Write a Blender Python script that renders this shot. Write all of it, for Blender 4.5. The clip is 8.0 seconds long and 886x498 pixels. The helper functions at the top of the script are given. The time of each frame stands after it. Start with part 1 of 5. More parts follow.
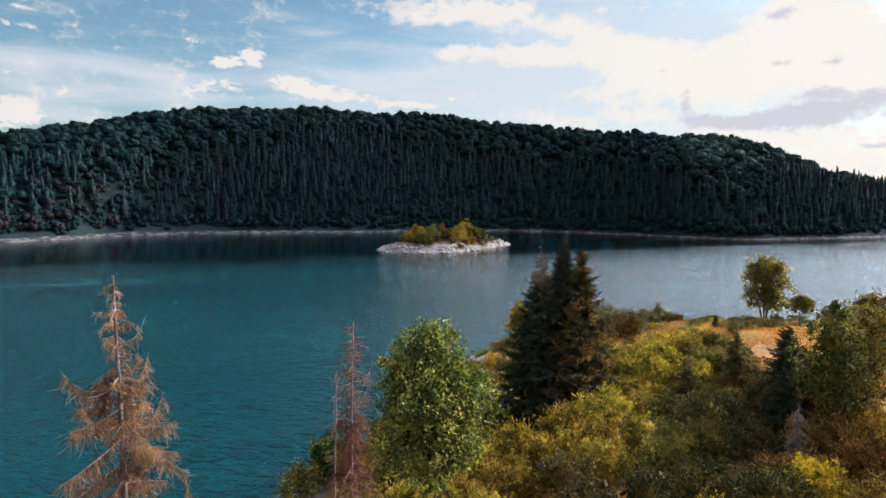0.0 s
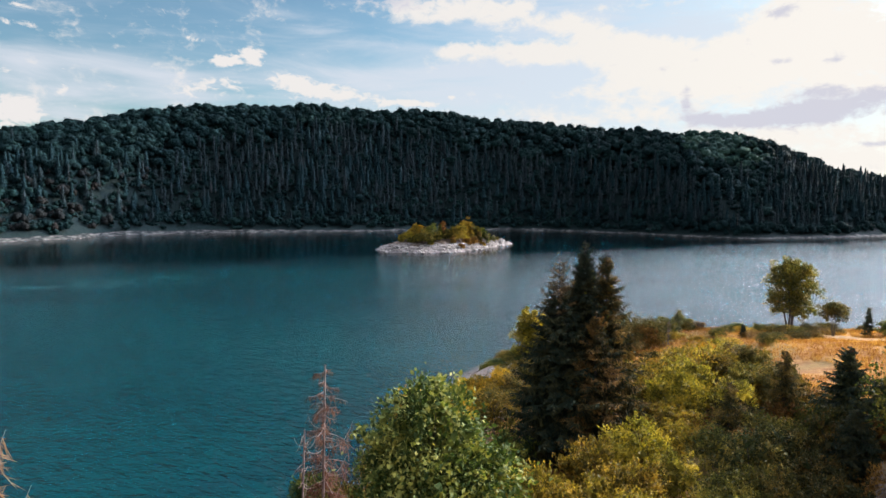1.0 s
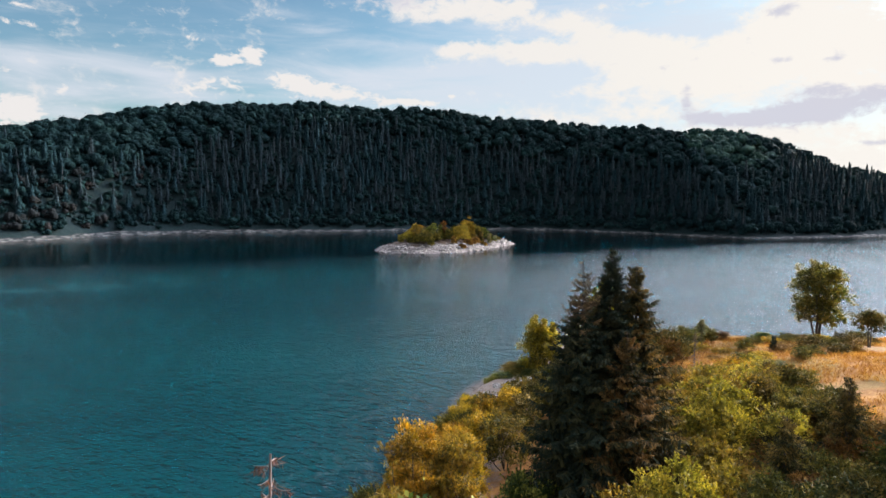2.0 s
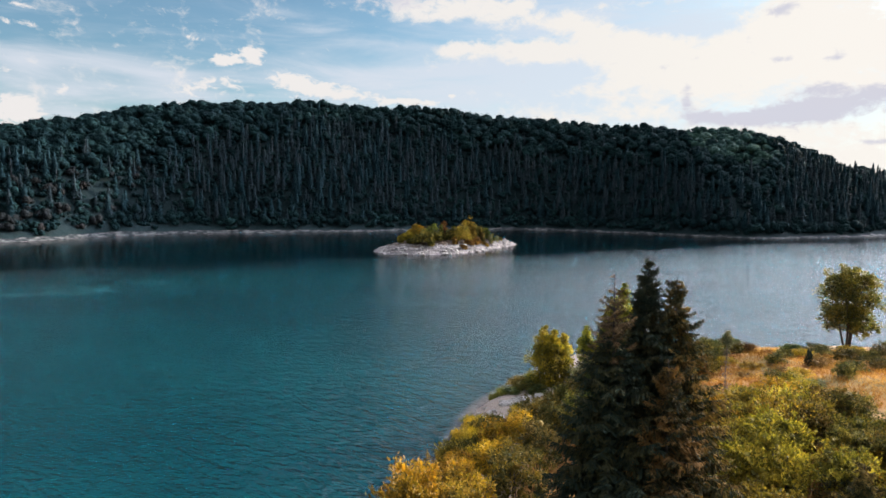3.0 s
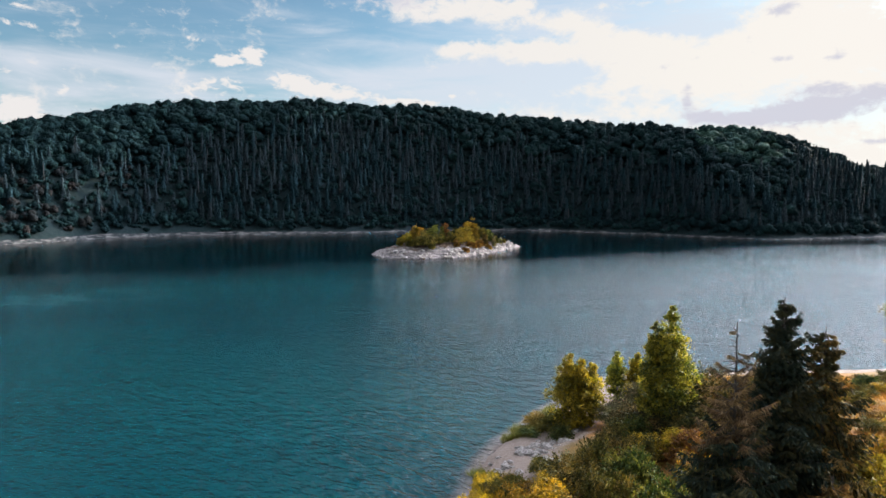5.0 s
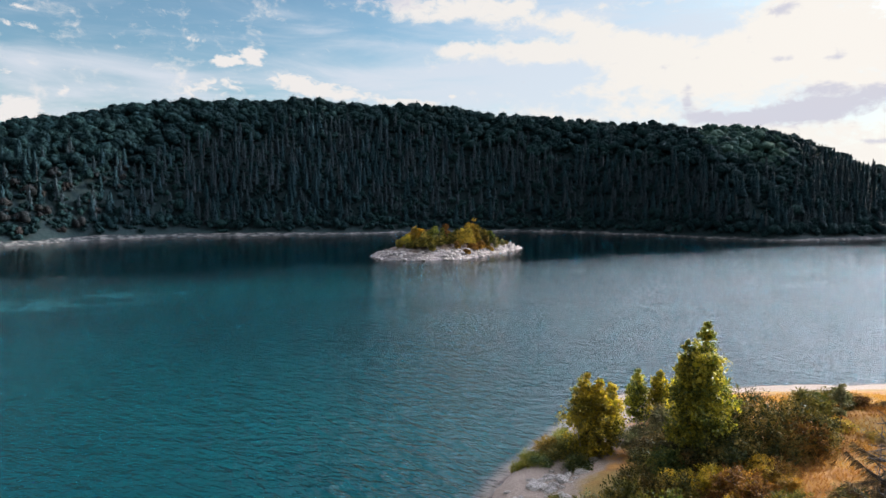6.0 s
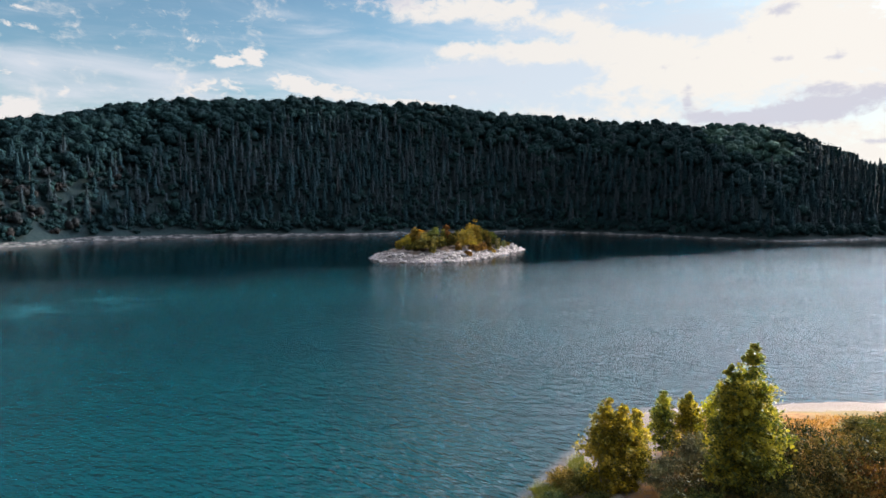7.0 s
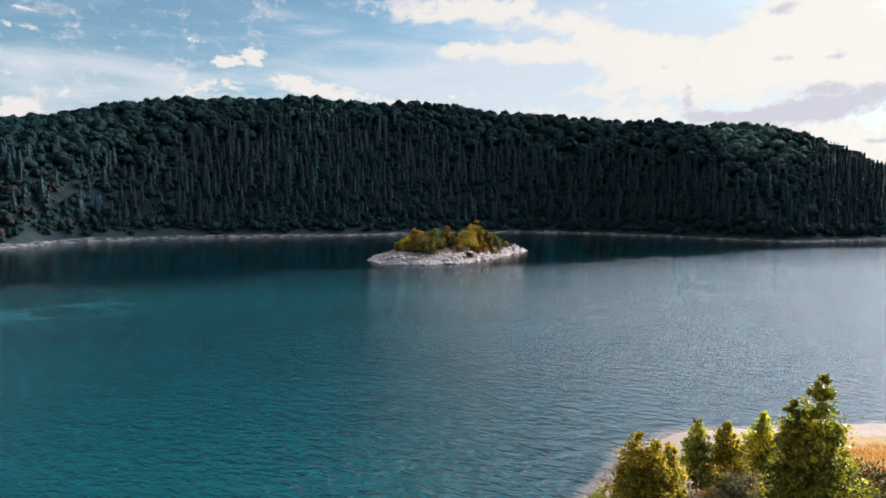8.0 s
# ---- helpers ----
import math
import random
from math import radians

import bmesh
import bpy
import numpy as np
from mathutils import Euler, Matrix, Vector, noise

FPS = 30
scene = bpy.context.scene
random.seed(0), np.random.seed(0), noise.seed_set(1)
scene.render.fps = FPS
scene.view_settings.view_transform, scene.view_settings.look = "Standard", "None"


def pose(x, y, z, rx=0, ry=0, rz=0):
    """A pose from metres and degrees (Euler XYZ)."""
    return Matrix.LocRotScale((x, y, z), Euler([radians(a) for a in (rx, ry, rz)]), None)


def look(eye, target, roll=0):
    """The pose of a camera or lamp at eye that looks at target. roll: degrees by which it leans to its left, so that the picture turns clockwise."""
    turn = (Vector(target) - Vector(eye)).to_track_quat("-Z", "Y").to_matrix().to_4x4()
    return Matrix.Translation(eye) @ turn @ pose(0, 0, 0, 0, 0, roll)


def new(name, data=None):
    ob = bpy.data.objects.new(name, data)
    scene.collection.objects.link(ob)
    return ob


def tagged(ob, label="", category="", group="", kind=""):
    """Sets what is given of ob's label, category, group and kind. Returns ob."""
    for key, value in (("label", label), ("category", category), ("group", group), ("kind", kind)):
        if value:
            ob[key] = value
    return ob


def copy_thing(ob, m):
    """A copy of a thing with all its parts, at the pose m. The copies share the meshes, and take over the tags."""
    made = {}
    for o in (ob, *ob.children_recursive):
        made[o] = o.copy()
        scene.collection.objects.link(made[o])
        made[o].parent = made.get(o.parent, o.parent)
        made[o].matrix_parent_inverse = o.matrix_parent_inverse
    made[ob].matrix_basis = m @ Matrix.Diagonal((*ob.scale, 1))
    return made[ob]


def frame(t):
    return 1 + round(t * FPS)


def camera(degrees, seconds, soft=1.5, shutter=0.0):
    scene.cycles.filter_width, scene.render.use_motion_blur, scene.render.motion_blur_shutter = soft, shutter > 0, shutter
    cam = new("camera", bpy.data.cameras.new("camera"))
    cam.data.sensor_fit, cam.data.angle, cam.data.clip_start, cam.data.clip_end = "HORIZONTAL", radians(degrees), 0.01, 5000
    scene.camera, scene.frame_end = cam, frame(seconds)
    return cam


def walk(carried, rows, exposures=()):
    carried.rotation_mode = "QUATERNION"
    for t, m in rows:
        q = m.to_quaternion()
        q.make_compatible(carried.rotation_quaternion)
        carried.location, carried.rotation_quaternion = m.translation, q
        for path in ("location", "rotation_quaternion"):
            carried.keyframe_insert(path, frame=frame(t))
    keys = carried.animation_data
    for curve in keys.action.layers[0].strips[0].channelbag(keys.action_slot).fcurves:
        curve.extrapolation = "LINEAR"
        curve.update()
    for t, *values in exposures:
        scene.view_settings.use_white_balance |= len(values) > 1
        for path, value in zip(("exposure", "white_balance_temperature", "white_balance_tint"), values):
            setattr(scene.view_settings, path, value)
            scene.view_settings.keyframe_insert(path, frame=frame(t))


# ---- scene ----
cam = camera(73.4, 8.0)
METRES, EYE, TILT, LEAN, TURN = 60.0, 28.3, -4.68, -0.47, 0.0
ROWS = [
    (0.0, 0.0, 0.0, 0.0, 0.0, 0.0, 0.0),
    (0.5, -0.0016, 0.07, 0.0057, 0.013, -0.082, 0.023),
    (1.0, -0.0032, 0.1369, 0.0114, 0.026, -0.146, 0.047),
    (1.5, -0.0048, 0.2013, 0.017, 0.039, -0.194, 0.07),
    (3.0, -0.0092, 0.385, 0.0338, 0.079, -0.264, 0.14),
    (3.5, -0.0106, 0.4444, 0.0394, 0.093, -0.268, 0.163),
    (4.0, -0.0119, 0.5037, 0.045, 0.106, -0.264, 0.187),
    (4.5, -0.0132, 0.563, 0.0505, 0.12, -0.256, 0.21),
    (6.0, -0.0167, 0.7437, 0.0669, 0.161, -0.216, 0.28),
    (6.5, -0.0178, 0.8054, 0.0723, 0.175, -0.204, 0.303),
    (7.0, -0.0188, 0.8681, 0.0777, 0.189, -0.195, 0.327),
    (7.5, -0.0198, 0.9317, 0.0831, 0.203, -0.192, 0.35),
    (8.0, -0.0208, 0.9963, 0.0885, 0.217, -0.195, 0.373),
]
walk(cam, [(t, pose(0, 0, EYE, TILT, LEAN, TURN) @ pose(METRES * x, METRES * y, METRES * z, 90 + pitch, roll, yaw)) for t, x, y, z, yaw, pitch, roll in ROWS])
scene.view_settings.exposure = 1.12

# ---- world and sun ----
SUN_AZIMUTH, SUN_ELEVATION = 55.0, 15.0      # degrees clockwise from the way of flight, and up


class Nodes:
    """A node tree with short calls."""

    def __init__(self, tree):
        self.tree = tree
        tree.nodes.clear()

    def add(self, kind):
        return self.tree.nodes.new(kind)

    def link(self, a, b):
        self.tree.links.new(a, b)

    def put(self, socket, value):
        if isinstance(value, bpy.types.NodeSocket):
            self.link(value, socket)
        else:
            socket.default_value = value

    def math(self, op, a, b=0.0, c=0.0, clamp=False):
        node = self.add("ShaderNodeMath")
        node.operation, node.use_clamp = op, clamp
        for socket, value in zip(node.inputs, (a, b, c)):
            self.put(socket, value)
        return node.outputs[0]

    def smooth(self, value, low, high, to_low=0.0, to_high=1.0):
        node = self.add("ShaderNodeMapRange")
        node.interpolation_type = "SMOOTHSTEP"
        for socket, v in zip(node.inputs, (value, low, high, to_low, to_high)):
            self.put(socket, v)
        return node.outputs[0]

    def mix(self, factor, a, b, blend="MIX"):
        node = self.add("ShaderNodeMix")
        node.data_type, node.blend_type = "RGBA", blend
        self.put(node.inputs[0], factor)
        self.put(node.inputs[6], a if isinstance(a, bpy.types.NodeSocket) else (*a, 1))
        self.put(node.inputs[7], b if isinstance(b, bpy.types.NodeSocket) else (*b, 1))
        return node.outputs[2]

    def noise(self, vector, scale, detail=4.0, rough=0.55, distort=0.0):
        node = self.add("ShaderNodeTexNoise")
        self.put(node.inputs["Vector"], vector)
        for key, v in (("Scale", scale), ("Detail", detail), ("Roughness", rough), ("Distortion", distort)):
            node.inputs[key].default_value = v
        return node.outputs[0]

    def mapping(self, vector, scale=(1, 1, 1), turn=0.0, place=(0, 0, 0)):
        node = self.add("ShaderNodeMapping")
        self.put(node.inputs[0], vector)
        node.inputs[1].default_value = place
        node.inputs[2].default_value = (0, 0, radians(turn))
        node.inputs[3].default_value = scale
        return node.outputs[0]


def build_world():
    world = bpy.data.worlds.new("sky")
    scene.world = world
    world.use_nodes = True
    n = Nodes(world.node_tree)
    way = n.add("ShaderNodeTexCoord").outputs["Generated"]
    split = n.add("ShaderNodeSeparateXYZ")
    n.link(way, split.inputs[0])
    x, y, z = split.outputs
    az = n.math("MULTIPLY", n.math("ARCTAN2", x, y), 57.2958)
    el = n.math("MULTIPLY", n.math("ARCSINE", z), 57.2958)
    sky = n.add("ShaderNodeTexSky")
    sky.sky_type, sky.sun_disc = "NISHITA", False
    sky.sun_elevation, sky.sun_rotation = radians(SUN_ELEVATION), radians(SUN_AZIMUTH)
    sky.air_density, sky.dust_density, sky.ozone_density = 1.0, 1.2, 1.6
    n.link(way, sky.inputs[0])
    # clouds: noise in angle space, pushed up where clouds stand and down where the sky is open
    at = n.add("ShaderNodeCombineXYZ")
    n.link(az, at.inputs[0])
    n.link(n.math("MULTIPLY", el, 1.6), at.inputs[1])
    fluffy = n.math("SUBTRACT", n.noise(at.outputs[0], 0.36, 9.0, 0.62, 0.4), 0.5)
    knobbly = n.math("SUBTRACT", n.noise(at.outputs[0], 0.95, 7.0, 0.6, 0.6), 0.5)
    streaky = n.math("SUBTRACT", n.noise(n.mapping(at.outputs[0], (0.45, 1.6, 1), 14), 0.13, 6.0, 0.6, 0.5), 0.5)
    flat_at = n.add("ShaderNodeCombineXYZ")
    n.link(az, flat_at.inputs[0])
    n.link(el, flat_at.inputs[1])

    def total(rows):
        """Sum of soft bumps: (azimuth, elevation, half width, half height, amount) rows, in degrees."""
        out = None
        for a, e, wide, high, amount in rows:
            reach = n.add("ShaderNodeVectorMath")
            reach.operation = "MULTIPLY_ADD"
            n.link(flat_at.outputs[0], reach.inputs[0])
            reach.inputs[1].default_value = (1 / wide, 1 / high, 0)
            reach.inputs[2].default_value = (-a / wide, -e / high, 0)
            square = n.add("ShaderNodeVectorMath")
            square.operation = "DOT_PRODUCT"
            n.link(reach.outputs[0], square.inputs[0])
            n.link(reach.outputs[0], square.inputs[1])
            b = n.math("MULTIPLY", n.math("POWER", 0.3679, square.outputs["Value"]), amount)
            out = b if out is None else n.math("ADD", out, b)
        return out

    off_sun = n.math("ABSOLUTE", n.math("SUBTRACT", az, SUN_AZIMUTH))
    gaps = total(CLOUD_GAPS)
    outside = n.math("MAXIMUM", n.smooth(el, 18.0, 24.0), n.smooth(az, 36.0, 42.0))
    bank_out = n.math("MULTIPLY", outside, n.math("SUBTRACT", n.smooth(az, 8.0, 34.0), n.smooth(n.math("ABSOLUTE", n.math("SUBTRACT", az, 45.0)), 60.0, 150.0)))
    bank_in = n.math("MULTIPLY", n.smooth(az, 8.0, 24.0), 0.16)
    puff = n.smooth(n.math("ADD", n.math("MULTIPLY", knobbly, 2.2), total(CLOUD_PUFFS)), 0.30, 0.78)
    bank = n.math("ADD", n.math("SUBTRACT", total(CLOUD_BANKS), gaps), n.math("ADD", bank_in, n.math("MULTIPLY", bank_out, 0.27)))
    bank = n.smooth(n.math("ADD", n.math("ADD", n.math("MULTIPLY", fluffy, 2.3), n.math("MULTIPLY", knobbly, 0.9)), bank), 0.02, 0.78)
    heap = n.math("MAXIMUM", puff, bank)
    veil_amount = n.math("ADD", n.math("MULTIPLY", streaky, 1.9), n.math("ADD", total(CLOUD_VEILS), n.math("MULTIPLY", n.smooth(az, -16.0, 20.0), n.math("MULTIPLY", n.smooth(az, 110.0, 80.0), 0.6))))
    veil_amount = n.math("ADD", veil_amount, n.smooth(el, 15.0, 8.0, 0.0, 0.22))
    veil = n.math("MULTIPLY", n.smooth(veil_amount, -0.12, 0.85, 0.0, 0.85), n.math("MAXIMUM", n.smooth(el, 21.5, 17.0), n.smooth(az, -5.0, 20.0)))
    grey = n.smooth(n.math("ADD", n.math("ADD", n.math("MULTIPLY", fluffy, 1.8), n.math("MULTIPLY", knobbly, 1.4)), total(CLOUD_GREYS)), 0.28, 1.0, 0.0, 0.95)
    near_sun = n.smooth(az, -30.0, 50.0)
    light = n.mix(near_sun, CLOUD_LIGHT_AWAY, CLOUD_LIGHT_SUN)
    light = n.mix(n.smooth(az, 6.0, 40.0), light, CLOUD_BRIGHT)
    veil_light = n.mix(near_sun, CLOUD_VEIL_AWAY, CLOUD_VEIL_SUN)
    # unseen glow round the sun, added outside the view to brighten the water
    up = n.math("SUBTRACT", el, 33.0)
    round_sun = n.math("SQRT", n.math("ADD", n.math("MULTIPLY", off_sun, off_sun), n.math("MULTIPLY", n.math("MULTIPLY", up, up), 1.5)))
    glare = n.math("MULTIPLY", n.smooth(round_sun, GLARE_WIDE, 8.0), n.math("MULTIPLY", n.math("MAXIMUM", n.smooth(el, 18.5, 24.0), n.smooth(az, 38.0, 46.0)), n.smooth(el, 3.0, 12.0)))
    glare = n.math("MULTIPLY", n.math("POWER", glare, 1.4), n.smooth(az, -16.0, 6.0))
    blue = n.mix(1.0, sky.outputs[0], SKY_TINT, "MULTIPLY")
    blue = n.mix(n.math("MULTIPLY", n.smooth(el, 16.0, 24.0), n.smooth(off_sun, 52.0, 82.0)), blue, n.mix(1.0, blue, SKY_HIGH, "MULTIPLY"))
    colour = n.mix(veil, blue, veil_light)
    colour = n.mix(heap, colour, light)
    colour = n.mix(grey, colour, CLOUD_SHADE)
    colour = n.mix(glare, colour, SKY_GLARE)
    back_fill = n.math("MULTIPLY", n.smooth(off_sun, 100.0, 140.0), n.smooth(el, 2.0, 10.0, 0.0, 0.75))     # unseen bright sky opposite the sun, added as fill for the hill
    colour = n.mix(back_fill, colour, SKY_FILL)
    background = n.add("ShaderNodeBackground")
    background.inputs[1].default_value = SKY_STRENGTH
    n.link(colour, background.inputs[0])
    n.link(background.outputs[0], n.add("ShaderNodeOutputWorld").inputs[0])


SKY_STRENGTH = 0.0463
SKY_HIGH = (0.03, 0.26, 0.43)              # sky dimmed above the view, away from the sun, to darken water reflections
SKY_TINT = (1.32, 1.6, 1.65)
CLOUD_LIGHT_AWAY, CLOUD_LIGHT_SUN = (8.6, 8.3, 8.2), (9.3, 8.95, 8.35)
CLOUD_BRIGHT = (9.6, 9.15, 8.6)
CLOUD_VEIL_AWAY, CLOUD_VEIL_SUN = (7.4, 7.7, 8.5), (6.9, 7.6, 8.6)
SKY_GLARE = (120.0, 126.0, 150.0)
SKY_FILL = (10.0, 10.7, 11.6)
CLOUD_SHADE = (6.5, 6.5, 7.4)
GLARE_WIDE = 84.0
# (azimuth, elevation, half width, half height, amount)
CLOUD_PUFFS = [(-35.5, 6.3, 2.2, 1.11, 1.0), (-35.0, 7.2, 1.08, 0.77, 0.6), (-20.0, 11.9, 1.13, 0.52, 0.95), (-17.6, 12.5, 1.26, 0.61, 1.0), (-18.4, 11.8, 2.39, 0.28, 0.5), (-14.6, 10.6, 1.5, 0.69, 0.8), (-12.6, 10.0, 2.29, 0.89, 0.8), (-9.7, 9.5, 2.6, 0.71, 0.8), (-4.5, 9.0, 2.66, 0.41, 0.9), (-2.1, 8.8, 1.6, 0.26, 0.6), (-23.0, 9.2, 2.27, 1.04, 0.5), (-19.7, 9.9, 1.89, 0.77, 0.5), (-32.2, 8.4, 0.69, 0.39, 0.6), (0.7, 9.5, 0.59, 0.2, 0.8), (-22.4, 13.4, 1.27, 0.32, 0.55), (-35.0, 13.0, 1.77, 0.32, 0.5), (-34.6, 14.3, 0.93, 0.28, 0.7), (-35.4, 9.4, 1.06, 0.37, 0.4)]
CLOUD_BANKS = [(0.8, 17.1, 7.35, 1.31, 0.8), (6.4, 16.8, 2.61, 0.93, 0.6), (3.5, 13.6, 5.8, 0.68, 0.7), (9.3, 13.1, 6.7, 0.87, 0.8), (12.8, 15.1, 2.77, 1.22, 0.9), (10.5, 15.7, 2.05, 0.66, 0.5), (16.8, 13.2, 2.92, 1.65, 0.9), (23.4, 11.5, 7.16, 2.53, 0.9), (31.6, 12.8, 5.38, 2.94, 0.9), (29.6, 15.2, 2.4, 1.67, 0.5), (18.8, 10.5, 6.67, 1.44, 0.5), (14.0, 7.5, 8.04, 0.81, 0.5), (25.8, 5.3, 5.22, 0.76, 0.7), (33.2, 3.6, 5.66, 1.78, 0.8), (34.4, 9.6, 2.9, 1.68, 0.6)]
CLOUD_GAPS = [(20.1, 15.5, 4.66, 1.17, 0.9), (23.3, 14.3, 2.01, 0.89, 0.7), (0.8, 15.2, 2.54, 0.62, 0.9), (6.2, 11.1, 7.86, 0.8, 0.8), (-8.6, 13.4, 4.67, 2.43, 0.7), (10.2, 17.3, 1.28, 0.55, 0.6)]
CLOUD_VEILS = [(-30.1, 10.9, 4.38, 0.78, 0.55), (-32.9, 8.9, 4.52, 1.51, 0.3), (-25.6, 10.4, 3.47, 0.64, 0.4), (-23.9, 8.8, 4.02, 1.32, 0.5), (-7.6, 10.4, 4.19, 1.25, 0.35), (-14.7, 16.1, 2.97, 0.55, 0.3), (-11.7, 14.9, 3.05, 0.47, 0.3), (-8.6, 13.9, 3.63, 0.58, 0.2), (-3.4, 12.5, 6.34, 1.98, 0.3), (-34.7, 10.4, 2.16, 1.04, 0.3), (8.8, 10.4, 10.33, 2.0, 0.4), (20.1, 15.0, 5.59, 1.81, 0.35)]
CLOUD_GREYS = [(-4.4, 17.6, 4.19, 0.93, 0.55), (28.8, 15.2, 1.54, 0.55, 0.9), (29.2, 11.4, 0.97, 0.35, 0.8), (32.5, 11.1, 0.83, 0.21, 0.6), (21.8, 8.5, 0.6, 1.05, 0.8), (23.1, 7.2, 1.81, 0.72, 0.8), (26.2, 6.8, 3.45, 0.7, 0.9), (30.0, 7.1, 3.22, 1.08, 0.95), (33.4, 7.3, 3.36, 0.95, 0.95), (31.8, 8.8, 2.31, 0.57, 0.8), (35.4, 8.2, 1.78, 0.76, 0.7), (35.4, 4.5, 1.97, 0.3, 0.75), (4.6, 13.5, 1.79, 0.34, 0.5), (22.9, 12.1, 0.72, 0.28, 0.4)]
build_world()
sun = new("sun", bpy.data.lights.new("sun", "SUN"))
sun.data.energy, sun.data.angle, sun.data.color = 5.0, radians(0.8), (1.0, 0.89, 0.72)
sun.matrix_world = look((math.sin(radians(SUN_AZIMUTH)) * 400, math.cos(radians(SUN_AZIMUTH)) * 400, math.tan(radians(SUN_ELEVATION)) * 400), (0, 0, 0))

# ---- materials ----
def material(name):
    m = bpy.data.materials.new(name)
    m.use_nodes = True
    return m, Nodes(m.node_tree)


def finish(n, shader):
    n.link(shader, n.add("ShaderNodeOutputMaterial").inputs[0])


def principled(n, colour, rough=0.8, normal=None, spec=0.3):
    p = n.add("ShaderNodeBsdfPrincipled")
    n.put(p.inputs["Base Color"], colour if isinstance(colour, bpy.types.NodeSocket) else (*colour, 1))
    n.put(p.inputs["Roughness"], rough)
    p.inputs["Specular IOR Level"].default_value = spec
    if normal is not None:
        n.link(normal, p.inputs["Normal"])
    return p


def bumped(n, height, strength=0.4, distance=0.1):
    b = n.add("ShaderNodeBump")
    b.inputs["Strength"].default_value, b.inputs["Distance"].default_value = strength, distance
    n.link(height, b.inputs["Height"])
    return b.outputs[0]


def leaf_material(name, dark, light, third, glow=0.45, scale=0.5, rough=0.55, spec=0.3, relief=0.0):
    """Foliage: a mix of three leaf colours, by leaf and by clump, and light that passes through the leaves."""
    m, n = material(name)
    geo = n.add("ShaderNodeNewGeometry")
    place = n.add("ShaderNodeTexCoord").outputs["Object"]
    clump = n.noise(place, scale, 3.0)
    leaf = geo.outputs["Random Per Island"]
    tree = n.add("ShaderNodeObjectInfo").outputs["Random"]
    a = n.mix(n.smooth(n.math("ADD", n.math("MULTIPLY", leaf, 0.6), n.math("MULTIPLY", clump, 0.8)), 0.35, 1.0), dark, light)
    b = n.mix(n.smooth(n.math("ADD", clump, n.math("MULTIPLY", leaf, 0.25)), 0.56, 0.80), a, third)
    hue = n.add("ShaderNodeHueSaturation")
    n.link(b, hue.inputs["Color"])
    n.link(n.smooth(tree, 0, 1, 0.485, 0.515), hue.inputs["Hue"])
    n.link(n.smooth(tree, 0, 1, 0.82, 1.18), hue.inputs["Value"])
    normal = None
    if relief > 0:                                         # sprays of leaves, about a metre across
        tufts = n.math("ADD", n.noise(place, 0.75, 3.0, 0.7), n.math("MULTIPLY", n.noise(n.mapping(place, (1, 1, 0.5)), 1.9, 2.0, 0.6), 0.6))
        normal = bumped(n, tufts, 1.0, relief)
    p = principled(n, hue.outputs[0], rough, normal, spec)
    t = n.add("ShaderNodeBsdfTranslucent")
    n.link(n.mix(1.0, hue.outputs[0], (1.15, 1.15, 0.55), "MULTIPLY"), t.inputs[0])
    mix = n.add("ShaderNodeMixShader")
    mix.inputs[0].default_value = glow
    n.link(p.outputs[0], mix.inputs[1])
    n.link(t.outputs[0], mix.inputs[2])
    finish(n, mix.outputs[0])
    return m


def bark_material(name, dark, light, scale=6.0):
    m, n = material(name)
    place = n.add("ShaderNodeTexCoord").outputs["Object"]
    grain = n.noise(n.mapping(place, (1, 1, 0.15)), scale * 2, 5.0)
    patch = n.noise(place, scale * 0.25, 3.0)
    f = n.smooth(n.math("ADD", n.math("MULTIPLY", grain, 0.6), n.math("MULTIPLY", patch, 0.4)), 0.35, 0.65)
    finish(n, principled(n, n.mix(f, dark, light), 0.9, bumped(n, grain, 0.6, 0.03)).outputs[0])
    return m


